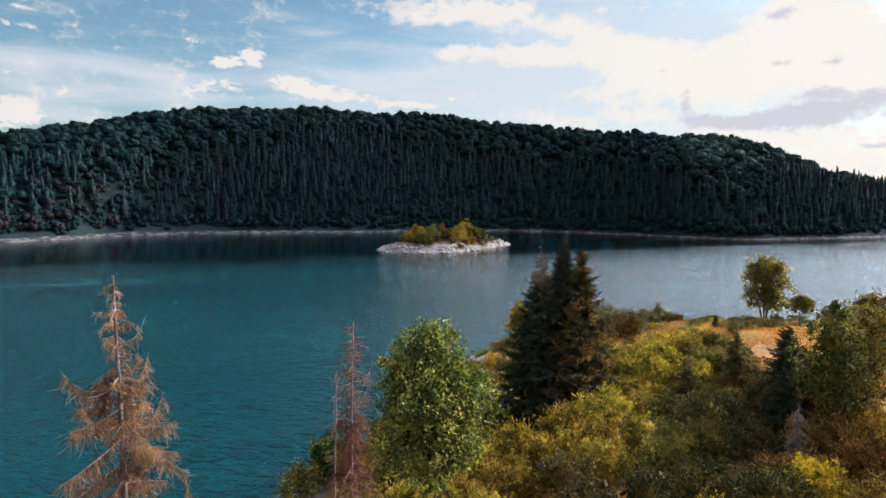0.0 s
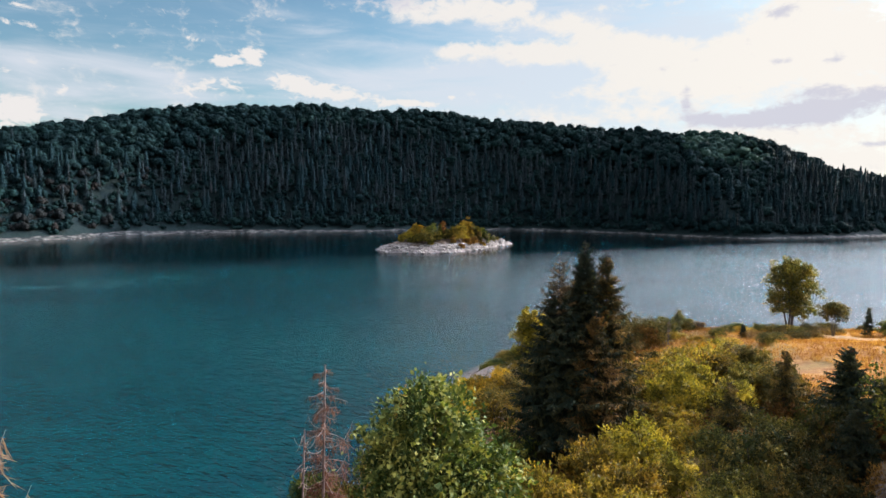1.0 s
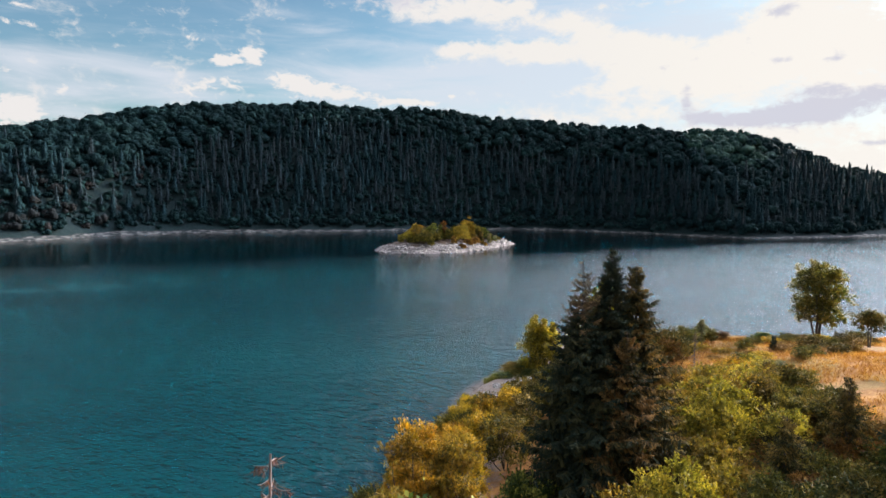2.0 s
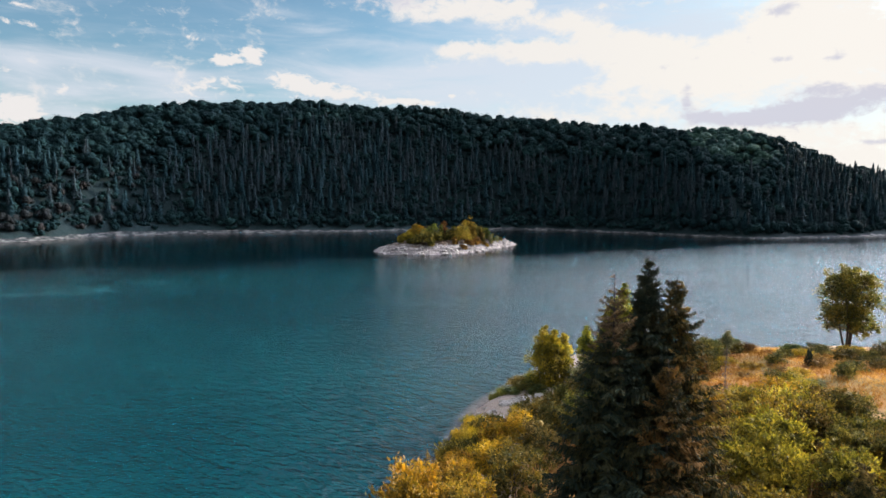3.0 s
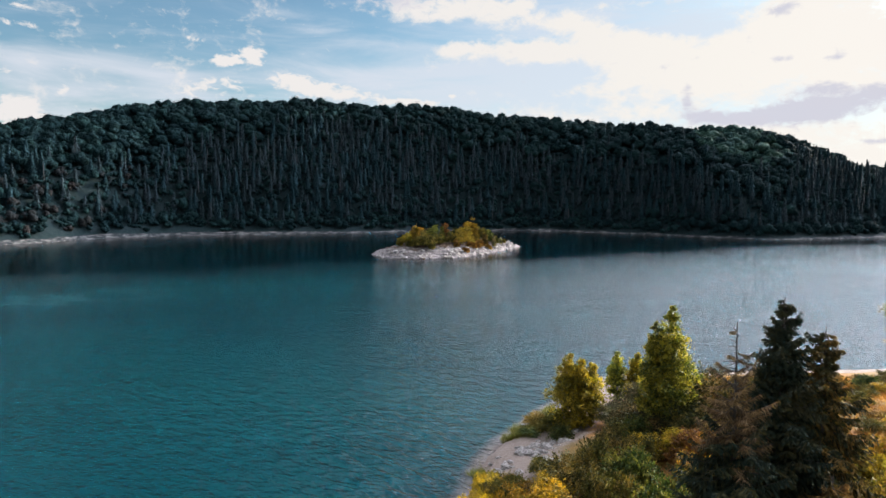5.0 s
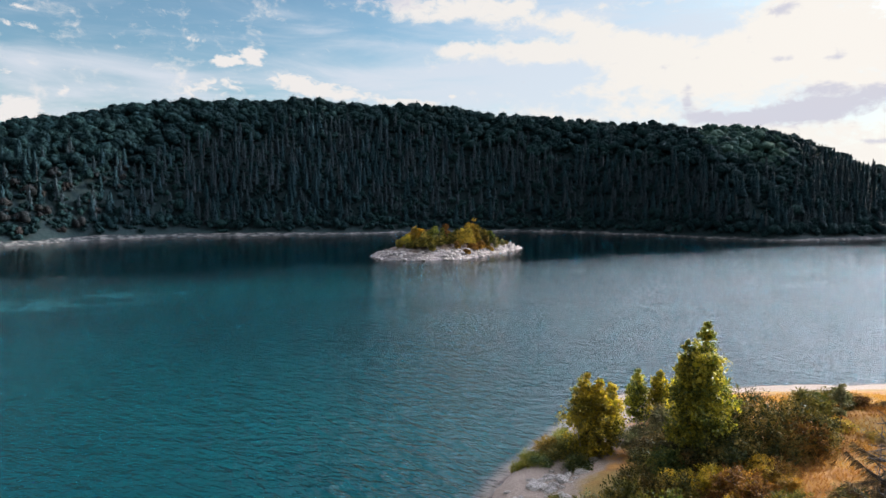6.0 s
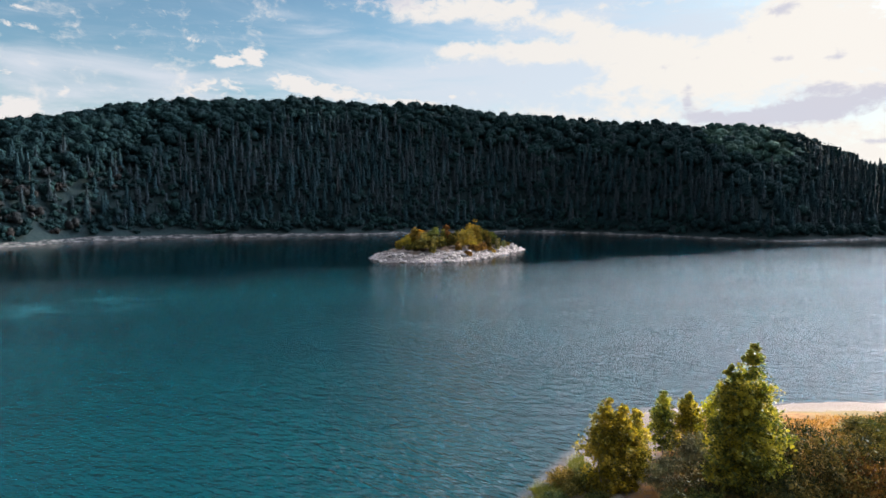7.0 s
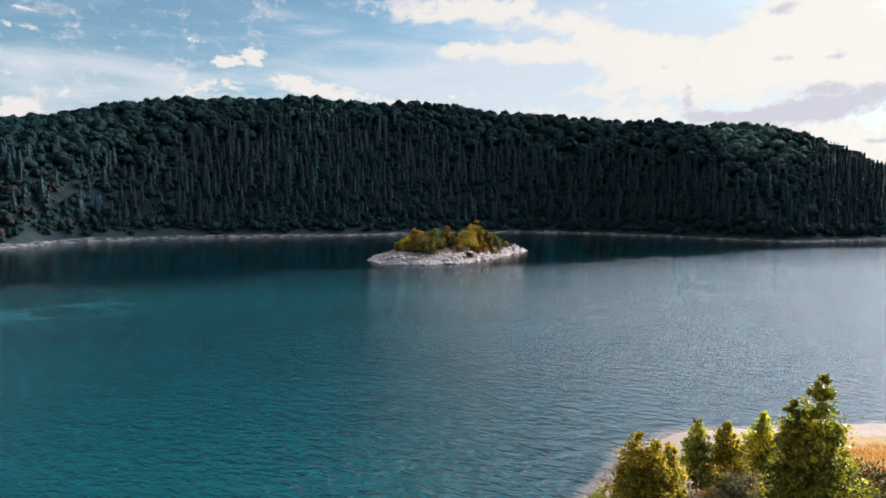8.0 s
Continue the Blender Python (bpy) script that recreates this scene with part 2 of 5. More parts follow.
def ground_material():
    m, n = material("ground")
    place = n.add("ShaderNodeTexCoord").outputs["Object"]
    split = n.add("ShaderNodeSeparateXYZ")
    n.link(place, split.inputs[0])
    x, y, z = split.outputs
    big = n.noise(place, 0.06, 4.0)
    mid = n.noise(place, 0.5, 5.0, 0.6)
    fine = n.noise(place, 6.0, 4.0, 0.65)
    straw = n.mix(n.smooth(mid, 0.38, 0.66), (0.17, 0.075, 0.020), (0.30, 0.150, 0.044))
    turf = n.mix(n.smooth(fine, 0.35, 0.7), (0.12, 0.085, 0.028), (0.20, 0.135, 0.045))
    grass = n.mix(n.smooth(big, 0.50, 0.62), straw, turf)
    # near-black floor: shade of the wooded hill put into its colour
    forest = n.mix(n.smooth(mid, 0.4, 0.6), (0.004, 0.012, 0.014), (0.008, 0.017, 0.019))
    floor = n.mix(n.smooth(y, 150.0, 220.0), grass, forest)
    rock = n.noise(n.mapping(place, (0.5, 0.5, 1.8), 20), 0.42, 7.0, 0.68)
    sand = n.mix(n.smooth(fine, 0.3, 0.7), (0.13, 0.100, 0.082), (0.25, 0.198, 0.166))
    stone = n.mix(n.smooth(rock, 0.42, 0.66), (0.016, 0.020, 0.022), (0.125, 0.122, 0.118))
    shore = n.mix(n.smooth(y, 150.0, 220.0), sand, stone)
    edge = n.math("ADD", z, n.math("ADD", n.math("MULTIPLY", n.math("SUBTRACT", mid, 0.5), 1.6), n.math("MULTIPLY", n.math("SUBTRACT", n.noise(place, 0.03, 5.0, 0.6), 0.5), n.smooth(y, 150.0, 220.0, 0.0, 5.5))))
    far_edge = n.math("ADD", n.smooth(y, 150.0, 220.0, 2.75, 0.0), n.math("MULTIPLY", n.smooth(y, 150.0, 220.0), n.smooth(x, -230.0, 20.0, 2.3, 1.1)))
    colour = n.mix(n.smooth(n.math("SUBTRACT", edge, far_edge), -0.3, 0.3), shore, floor)
    h = n.math("ADD", n.math("MULTIPLY", mid, 0.5), n.math("MULTIPLY", fine, 0.25))
    finish(n, principled(n, colour, 0.95, bumped(n, h, 0.7, 0.35), 0.15).outputs[0])
    return m


def water_material():
    """Deep teal reservoir water: wind ripples, calmer and coloured as shaded under the far hill, pale over the
    shallows.
    """
    m, n = material("water")
    place = n.add("ShaderNodeTexCoord").outputs["Object"]
    split = n.add("ShaderNodeSeparateXYZ")
    n.link(place, split.inputs[0])
    x, y, z = split.outputs
    attribute = n.add("ShaderNodeAttribute")
    attribute.attribute_name = "depth"
    depth = attribute.outputs["Fac"]
    patches = n.noise(n.mapping(place, (0.35, 1, 1), -12), 0.012, 4.0, 0.6)
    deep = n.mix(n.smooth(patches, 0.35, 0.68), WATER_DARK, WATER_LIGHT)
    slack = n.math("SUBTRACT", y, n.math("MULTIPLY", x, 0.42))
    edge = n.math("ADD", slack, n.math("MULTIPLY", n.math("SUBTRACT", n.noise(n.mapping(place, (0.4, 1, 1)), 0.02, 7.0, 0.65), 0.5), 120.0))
    calm_shaded = n.smooth(edge, 248.0, 328.0)
    deep = n.mix(calm_shaded, deep, WATER_SHADED)      # cloud shade on the far water, painted as a darker body colour
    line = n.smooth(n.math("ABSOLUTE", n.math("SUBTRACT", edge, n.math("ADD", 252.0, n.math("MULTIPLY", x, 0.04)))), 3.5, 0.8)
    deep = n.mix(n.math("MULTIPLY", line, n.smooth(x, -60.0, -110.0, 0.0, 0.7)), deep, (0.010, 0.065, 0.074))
    clear = n.smooth(n.math("ADD", depth, n.math("MULTIPLY", n.math("SUBTRACT", patches, 0.5), 0.6)), 0.0, 1.15)
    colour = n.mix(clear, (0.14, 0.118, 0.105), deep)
    # ripples
    swell = n.noise(n.mapping(n.mapping(place, turn=44), (0.36, 1.0, 1.0)), 0.68, 3.0, 0.5, 0.3)
    cross = n.noise(n.mapping(n.mapping(place, turn=12), (0.42, 1.0, 1.0)), 0.95, 2.0, 0.5, 0.3)
    chop = n.noise(n.mapping(n.mapping(place, turn=34), (0.45, 1.0, 1.0)), 2.2, 3.0, 0.55, 0.3)
    fine = n.noise(n.mapping(n.mapping(place, turn=5), (0.6, 1.0, 1.0)), 5.0, 2.0, 0.6)
    h = n.math("ADD", n.math("ADD", n.math("MULTIPLY", swell, 0.50), n.math("MULTIPLY", cross, 0.30)), n.math("ADD", n.math("MULTIPLY", chop, 0.25), n.math("MULTIPLY", fine, 0.05)))
    gusts = n.smooth(patches, 0.3, 0.7, 0.75, 1.15)
    b = n.add("ShaderNodeBump")
    lee = n.math("MAXIMUM", calm_shaded, n.smooth(slack, 110.0, 290.0, 0.0, 0.7))      # less wind towards the hill
    n.link(n.math("MULTIPLY", gusts, n.math("SUBTRACT", 1.0, n.math("MULTIPLY", lee, 0.9))), b.inputs["Strength"])
    b.inputs["Distance"].default_value = WAVE
    n.link(h, b.inputs["Height"])
    body = n.add("ShaderNodeSubsurfaceScattering")      # light spreads in the milky water
    body.falloff = "BURLEY"
    body.inputs["Scale"].default_value = 1.0
    body.inputs["Radius"].default_value = (5.0, 7.0, 8.0)
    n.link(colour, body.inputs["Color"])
    gloss = n.add("ShaderNodeBsdfGlossy")
    n.link(n.math("SUBTRACT", 0.150, n.math("MULTIPLY", lee, 0.112)), gloss.inputs["Roughness"])
    n.link(b.outputs[0], gloss.inputs["Normal"])
    edge_on = n.add("ShaderNodeFresnel")
    edge_on.inputs["IOR"].default_value = 1.33
    n.link(b.outputs[0], edge_on.inputs["Normal"])
    mix = n.add("ShaderNodeMixShader")
    n.link(edge_on.outputs[0], mix.inputs[0])
    n.link(body.outputs[0], mix.inputs[1])
    n.link(gloss.outputs[0], mix.inputs[2])
    finish(n, mix.outputs[0])
    return m


def rock_material(name, dark, light, scale=0.6, soil=0.0):
    m, n = material(name)
    place = n.add("ShaderNodeTexCoord").outputs["Object"]
    strata = n.noise(n.mapping(place, (0.5, 0.9, 2.2), 35), scale, 7.0, 0.68, 0.6)
    fine = n.noise(place, scale * 7, 5.0, 0.65)
    crack = n.add("ShaderNodeTexVoronoi")
    crack.feature = "DISTANCE_TO_EDGE"
    n.link(n.mapping(place, (1, 1, 1.6), 20), crack.inputs[0])
    crack.inputs["Scale"].default_value = scale * 0.9
    f = n.smooth(n.math("ADD", n.math("MULTIPLY", strata, 0.7), n.math("MULTIPLY", fine, 0.3)), 0.34, 0.64)
    c = n.mix(f, dark, light)
    c = n.mix(n.smooth(crack.outputs["Distance"], 0.0, 0.06, 0.6, 0.0), c, (0.06, 0.055, 0.05))
    if soil > 0:                                           # dry earth and low growth on the flat back
        height = n.add("ShaderNodeSeparateXYZ")
        n.link(place, height.inputs[0])
        ragged = n.math("ADD", height.outputs[2], n.math("MULTIPLY", n.math("SUBTRACT", n.noise(place, 0.16, 5.0, 0.65), 0.5), 7.0))
        earth = n.mix(n.smooth(fine, 0.35, 0.65), (0.045, 0.040, 0.024), (0.130, 0.075, 0.048))
        c = n.mix(n.smooth(ragged, soil - 0.7, soil + 0.7), c, earth)
    h = n.math("ADD", strata, n.math("MULTIPLY", fine, 0.4))
    finish(n, principled(n, c, 0.92, bumped(n, h, 0.9, 0.8), 0.2).outputs[0])
    return m


WATER_DARK, WATER_LIGHT, WATER_SHADED, WAVE = (0.0003, 0.0215, 0.0275), (0.0006, 0.032, 0.038), (0.0003, 0.007, 0.010), 1.15
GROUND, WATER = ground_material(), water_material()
ISLAND_ROCK = rock_material("island_rock", (0.040, 0.040, 0.042), (0.25, 0.215, 0.205), 0.35, 4.3)
STONE = rock_material("stone", (0.18, 0.16, 0.15), (0.50, 0.46, 0.43), 1.5)
# cloud shade and haze on the hill are put into these dark teal colours
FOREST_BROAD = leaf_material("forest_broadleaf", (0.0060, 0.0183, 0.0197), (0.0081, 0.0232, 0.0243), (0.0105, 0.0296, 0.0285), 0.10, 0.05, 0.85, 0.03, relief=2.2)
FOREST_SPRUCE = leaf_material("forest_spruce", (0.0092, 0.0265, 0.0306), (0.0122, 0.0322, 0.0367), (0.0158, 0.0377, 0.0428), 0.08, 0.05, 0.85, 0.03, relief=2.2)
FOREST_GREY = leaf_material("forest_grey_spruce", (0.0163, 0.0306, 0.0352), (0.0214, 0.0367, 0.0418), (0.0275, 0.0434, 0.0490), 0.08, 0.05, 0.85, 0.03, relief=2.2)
# lit copy of the broadleaf colour, for sun through a cloud gap
FOREST_SUNNY = leaf_material("forest_sunny_broadleaf", (0.0153, 0.0408, 0.0347), (0.0235, 0.0551, 0.0449), (0.0337, 0.0714, 0.0530), 0.12, 0.05, 0.8, 0.04, relief=2.2)
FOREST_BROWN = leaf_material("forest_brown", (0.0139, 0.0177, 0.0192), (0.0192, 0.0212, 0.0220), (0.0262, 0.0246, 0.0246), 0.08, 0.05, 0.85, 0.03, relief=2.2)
FOREST_BARK = bark_material("forest_bark", (0.03, 0.035, 0.038), (0.09, 0.095, 0.098), 0.5)
LEAF_GREEN = leaf_material("leaf_green", (0.0239, 0.0423, 0.0147), (0.0782, 0.1012, 0.0239), (0.1840, 0.1638, 0.0331), 0.29, 0.6, 0.72, 0.14)
LEAF_MAPLE = leaf_material("leaf_maple", (0.024, 0.042, 0.012), (0.092, 0.112, 0.026), (0.250, 0.232, 0.066), 0.28, 0.7, 0.68, 0.12)
LEAF_YELLOW = leaf_material("leaf_yellow_green", (0.0843, 0.0740, 0.0146), (0.2580, 0.1909, 0.0292), (0.3956, 0.2666, 0.0413), 0.42, 0.5, 0.65, 0.2)
LEAF_GOLD = leaf_material("leaf_gold", (0.1442, 0.1087, 0.0111), (0.4103, 0.2606, 0.0200), (0.5545, 0.3216, 0.0244), 0.42, 0.4, 0.6)
LEAF_OLIVE = leaf_material("leaf_olive", (0.0366, 0.0385, 0.0110), (0.1098, 0.0961, 0.0220), (0.2288, 0.1556, 0.0329), 0.21, 0.5, 0.72, 0.14)
LEAF_RUST = leaf_material("leaf_rust", (0.0670, 0.0364, 0.0114), (0.2104, 0.1071, 0.0248), (0.3155, 0.1722, 0.0383), 0.21, 0.5, 0.72, 0.14)
LEAF_DARK = leaf_material("leaf_dark_olive", (0.020, 0.026, 0.010), (0.060, 0.056, 0.018), (0.180, 0.115, 0.030), 0.16, 0.5, 0.75, 0.12)
LEAF_GREY = leaf_material("leaf_grey_green", (0.0770, 0.0836, 0.0440), (0.1760, 0.1672, 0.0924), (0.2530, 0.2035, 0.0990), 0.3, 0.5, 0.65)
NEEDLE = leaf_material("needle_dark", (0.0156, 0.0264, 0.0216), (0.0312, 0.0444, 0.0264), (0.0672, 0.0624, 0.0264), 0.15, 0.8, 0.9, 0.15)
NEEDLE_OLIVE = leaf_material("needle_olive", (0.0200, 0.0250, 0.0125), (0.0625, 0.0575, 0.0213), (0.2375, 0.1475, 0.0425), 0.2, 0.7, 0.85, 0.15)
DEAD_NEEDLE = leaf_material("dead_needle", (0.0697, 0.0361, 0.0295), (0.1558, 0.0804, 0.0615), (0.2460, 0.1271, 0.0861), 0.3, 0.9, 0.85, 0.1)
BRANCH_PALE = bark_material("bare_branch", (0.11, 0.075, 0.066), (0.30, 0.22, 0.195))
LEAF_UPRIGHT = leaf_material("leaf_upright_tree", (0.040, 0.054, 0.012), (0.130, 0.138, 0.026), (0.270, 0.225, 0.038), 0.42, 0.5, 0.6)
LEAF_POPLAR_GOLD = leaf_material("leaf_poplar_gold", (0.080, 0.082, 0.012), (0.310, 0.270, 0.026), (0.520, 0.410, 0.034), 0.5, 0.5, 0.6)
LEAF_POPLAR = leaf_material("leaf_poplar", (0.0448, 0.0610, 0.0126), (0.1702, 0.1702, 0.0269), (0.3674, 0.2957, 0.0358), 0.45, 0.6, 0.55)
DEAD_TOP = leaf_material("dead_top_needle", (0.050, 0.030, 0.018), (0.130, 0.080, 0.048), (0.210, 0.130, 0.075), 0.25, 0.9, 0.85, 0.1)
DEAD_TWIG = leaf_material("dead_twig", (0.070, 0.050, 0.043), (0.170, 0.120, 0.100), (0.230, 0.170, 0.142), 0.15, 0.9, 0.85)
STRAW = leaf_material("dry_grass", (0.200, 0.092, 0.022), (0.410, 0.205, 0.048), (0.520, 0.300, 0.085), 0.35, 0.12, 0.7, 0.15)
REED = leaf_material("reed_green", (0.080, 0.110, 0.018), (0.180, 0.200, 0.034), (0.240, 0.210, 0.045), 0.4, 0.4, 0.6)
BARK_DARK = bark_material("bark_dark", (0.030, 0.024, 0.020), (0.085, 0.070, 0.060))
BARK_GREY = bark_material("bark_grey", (0.10, 0.085, 0.075), (0.26, 0.22, 0.20))
BARK_DEAD = bark_material("bark_dead", (0.060, 0.042, 0.040), (0.19, 0.145, 0.135))

# ---- lie of the land ----
NEAR_COAST = [(-60, -700), (-70, -60), (-46, 0), (-36, 25), (-25, 42), (-15.5, 52), (-5.4, 67), (-2.0, 76), (0.9, 85), (2.2, 95), (3.8, 101), (8.8, 107.5), (13.5, 116), (20, 125.5), (27, 130.5), (45, 132.5), (64, 133.5),
              (95, 133), (140, 126), (220, 96), (420, 20), (900, -260), (1800, -700)]
FAR_COAST = [(-4000, -900), (-1200, -120), (-700, 90), (-460, 215), (-340, 305), (-272, 366), (-254, 395), (-240, 435), (-203, 474), (-133, 494), (-71, 518), (0, 545), (63, 560), (112, 548), (156, 517), (192, 484),
             (224, 455), (273, 465), (332, 487), (392, 514), (480, 560), (640, 640), (900, 700), (4000, 900)]
RIDGE_X = [-4000, -900, -640, -479, -430, -387, -356, -295, -222, -143, -54, 9, 74, 139, 196, 241, 277, 325, 368, 392, 430, 471, 600, 900, 4000]
RIDGE_Y = [1200, 640, 610, 640, 645, 650, 650, 650, 655, 665, 680, 690, 690, 690, 670, 650, 635, 630, 630, 635, 640, 640, 700, 760, 1200]
RIDGE_Z = [50, 46, 48, 57, 70, 80, 89, 102, 113, 115, 114, 111, 106, 99, 93, 86, 87, 78, 62, 49, 46, 40, 34, 30, 40]


def side_of(points, x, y):
    """Signed distance from the polyline, positive to its right (above it for the far shore)."""
    best = np.full(x.shape, 1e18)
    sign = np.ones(x.shape)
    for (ax, ay), (bx, by) in zip(points[:-1], points[1:]):
        ux, uy = bx - ax, by - ay
        t = np.clip(((x - ax) * ux + (y - ay) * uy) / (ux * ux + uy * uy), 0, 1)
        dx, dy = x - ax - t * ux, y - ay - t * uy
        d2 = dx * dx + dy * dy
        cross = ux * (y - ay) - uy * (x - ax)
        nearer = d2 < best - 1e-9
        best = np.where(nearer, d2, best)
        sign = np.where(nearer, np.where(cross < 0, 1.0, -1.0), sign)
    return sign * np.sqrt(best)


def wobble(x, y, scale, seed=0.0):
    """A cheap smooth ripple of about -1 to 1."""
    a = np.sin(x / scale + 1.7 * np.sin(y / scale * 0.7 + seed)) * np.cos(y / scale * 1.13 + 1.3 * np.sin(x / scale * 0.6 - seed))
    b = np.sin((x + y) / scale * 2.3 + seed * 2) * np.cos((x - y) / scale * 1.9 + seed)
    return 0.65 * a + 0.35 * b


def land_height(x, y):
    x, y = np.asarray(x, float), np.asarray(y, float)
    near = side_of(NEAR_COAST, x, y) + 0.7 * wobble(x, y, 5.0, 0.4)
    rise = np.interp(near, [-200, -60, -25, -9, -3, 0, 1.2, 5, 9, 13, 20, 30, 50, 80, 300, 2000], [-18, -16, -11, -5.0, -1.3, 0, 0.9, 1.7, 2.8, 4.3, 5.9, 8.0, 10.8, 13.0, 18, 40])
    rise = rise + np.clip((near - 8) / 20, 0, 1) * 0.35 * wobble(x, y, 6.0, 1.0)
    rise = rise + np.clip(near / 2, 0, 1) * np.clip((12 - near) / 6, 0, 1) * (0.22 * np.abs(wobble(x * 1.2 + y, y * 0.5 - x, 1.5, 3.0)) + 0.12 * wobble(x, y, 0.7, 1.0))
    far = -side_of(FAR_COAST, x, y)
    ridge_y, ridge_z = np.interp(x, RIDGE_X, RIDGE_Y), np.interp(x, RIDGE_X, RIDGE_Z)
    shore_y = np.interp(x, [p[0] for p in FAR_COAST], [p[1] for p in FAR_COAST])
    s = np.clip(np.maximum(far, np.where(far > 0, (y - shore_y) * 0.97, far)) / np.maximum((ridge_y - shore_y) * 0.86, 60), -1, 1)
    hill = np.where(far < 0, np.maximum(far * 0.35, -14), np.interp(x, [-300, -120, 40, 300], [0.44, 0.36, 0.26, 0.34]) * np.minimum(far, 8) * (1 + 0.25 * wobble(x, y, 9.0, 2.0)) + ridge_z * (1.25 * s - 0.25 * s * s * s - 0.0) * np.clip(far / 30, 0.3, 1))
    beyond = np.clip((y - ridge_y) / 500, 0, 1)
    hill = np.where(far > 0, np.minimum(hill, ridge_z) * (1 - 0.35 * beyond) + np.clip(far / 40, 0, 1) * (2.5 * wobble(x, y, 22.0, 2.0) + 4.0 * np.clip((ridge_y - y) / 60, 0, 1) * wobble(x, y * 0.3, 30.0, 5.0)), hill)
    rise = rise - 1.2 * np.exp(-((x - 60) / 24) ** 2 - ((y - 102) / 20) ** 2) * np.clip(near / 20, 0, 1)
    return np.maximum(rise, hill)

# ---- mesh helpers ----
def mesh_from(name, pieces, material_list):
    """One mesh from (vertices, faces, material number) pieces; faces are rows of 3 or 4 vertex numbers."""
    me = bpy.data.meshes.new(name)
    verts, loops, starts, totals, mats = [], [], [], [], []
    base = loop_base = 0
    for v, f, k in pieces:
        v, f = np.asarray(v, np.float32).reshape(-1, 3), np.asarray(f, np.int32)
        verts.append(v)
        loops.append((f + base).ravel())
        starts.append(loop_base + np.arange(len(f)) * f.shape[1])
        totals.append(np.full(len(f), f.shape[1]))
        mats.append(np.full(len(f), k))
        base += len(v)
        loop_base += f.size
    verts, loops = np.concatenate(verts), np.concatenate(loops)
    starts, totals, mats = np.concatenate(starts), np.concatenate(totals), np.concatenate(mats)
    me.vertices.add(len(verts))
    me.vertices.foreach_set("co", verts.ravel())
    me.loops.add(len(loops))
    me.loops.foreach_set("vertex_index", loops.astype(np.int32))
    me.polygons.add(len(starts))
    me.polygons.foreach_set("loop_start", starts.astype(np.int32))
    me.polygons.foreach_set("loop_total", totals.astype(np.int32))
    for m in material_list:
        me.materials.append(m)
    me.polygons.foreach_set("material_index", mats.astype(np.int32))
    me.update(calc_edges=True)
    return me


def smooth_shaded(me):
    me.polygons.foreach_set("use_smooth", np.ones(len(me.polygons), bool))
    return me


def joined(pieces):
    """(vertices, faces) pieces of one face size as one pair."""
    verts, faces, base = [], [], 0
    for v, f in pieces:
        verts.append(np.asarray(v, float).reshape(-1, 3))
        faces.append(np.asarray(f) + base)
        base += len(verts[-1])
    return np.concatenate(verts), np.concatenate(faces)


def unit(v):
    return v / np.maximum(np.linalg.norm(v, axis=-1, keepdims=True), 1e-9)


def tube(path, radii, sides=6):
    """A tapered tube along a path, closed at its end by a thin tip."""
    path, radii = np.asarray(path, float), np.asarray(radii, float)
    along = unit(np.gradient(path, axis=0))
    side = unit(np.cross(along, np.array([0.31, 0.95, 0.07])))
    other = np.cross(along, side)
    a = np.linspace(0, 2 * np.pi, sides, endpoint=False)
    ring = np.cos(a)[None, :, None] * side[:, None, :] + np.sin(a)[None, :, None] * other[:, None, :]
    v = (path[:, None, :] + ring * radii[:, None, None]).reshape(-1, 3)
    i, j = np.meshgrid(np.arange(len(path) - 1), np.arange(sides), indexing="ij")
    k = (j + 1) % sides
    f = np.stack([i * sides + j, i * sides + k, (i + 1) * sides + k, (i + 1) * sides + j], -1).reshape(-1, 4)
    return v, f


def leaves(rng, centres, length, width, out=None, droop=0.0, vary=0.35):
    """A folded diamond leaf at each centre; out: the way in which each rather points."""
    c = np.asarray(centres, float)
    k = len(c)
    way = rng.normal(size=(k, 3))
    if out is not None:
        way = way * 0.7 + out
    way[:, 2] -= droop
    way = unit(way)
    side = unit(np.cross(way, rng.normal(size=(k, 3))))
    up = np.cross(side, way)
    s = (1 + vary * rng.uniform(-1, 1, size=(k, 1)))
    ln, wd = length * s, width * s
    v = np.stack([c - way * ln * 0.5, c + side * wd * 0.5 + up * wd * 0.16, c + way * ln * 0.5, c - side * wd * 0.5 + up * wd * 0.16], 1)
    q = np.arange(k)[:, None] * 4
    return v.reshape(-1, 3), q + np.array([[0, 1, 2, 3]])


def blades(rng, roots, tips, width):
    """Thin triangles from root to tip."""
    r, t = np.asarray(roots, float), np.asarray(tips, float)
    side = unit(np.cross(t - r, rng.normal(size=r.shape)))
    w = np.broadcast_to(np.asarray(width, float).reshape(-1, 1), (len(r), 1))
    v = np.stack([r - side * w * 0.5, r + side * w * 0.5, t], 1).reshape(-1, 3)
    return v, np.arange(len(r) * 3).reshape(-1, 3)


def part(name, me, parent, label=""):
    ob = new(name, me)
    ob.parent = parent
    return tagged(ob, label) if label else ob


def thing(name, at, label, category, group="", turn=0.0, size=1.0):
    ob = new(name)
    ob.empty_display_size = 0.5
    ob.matrix_basis = pose(*at, 0, 0, turn) @ Matrix.Scale(size, 4)
    return tagged(ob, label, category, group)


def ground_at(x, y):
    return float(land_height(x, y))


# ---- ground and water ----
def lines(*spans):
    """Grid lines: (from, to, step) spans joined end to end."""
    out = [np.arange(a, b, s) for a, b, s in spans]
    return np.concatenate(out + [[spans[-1][1]]])


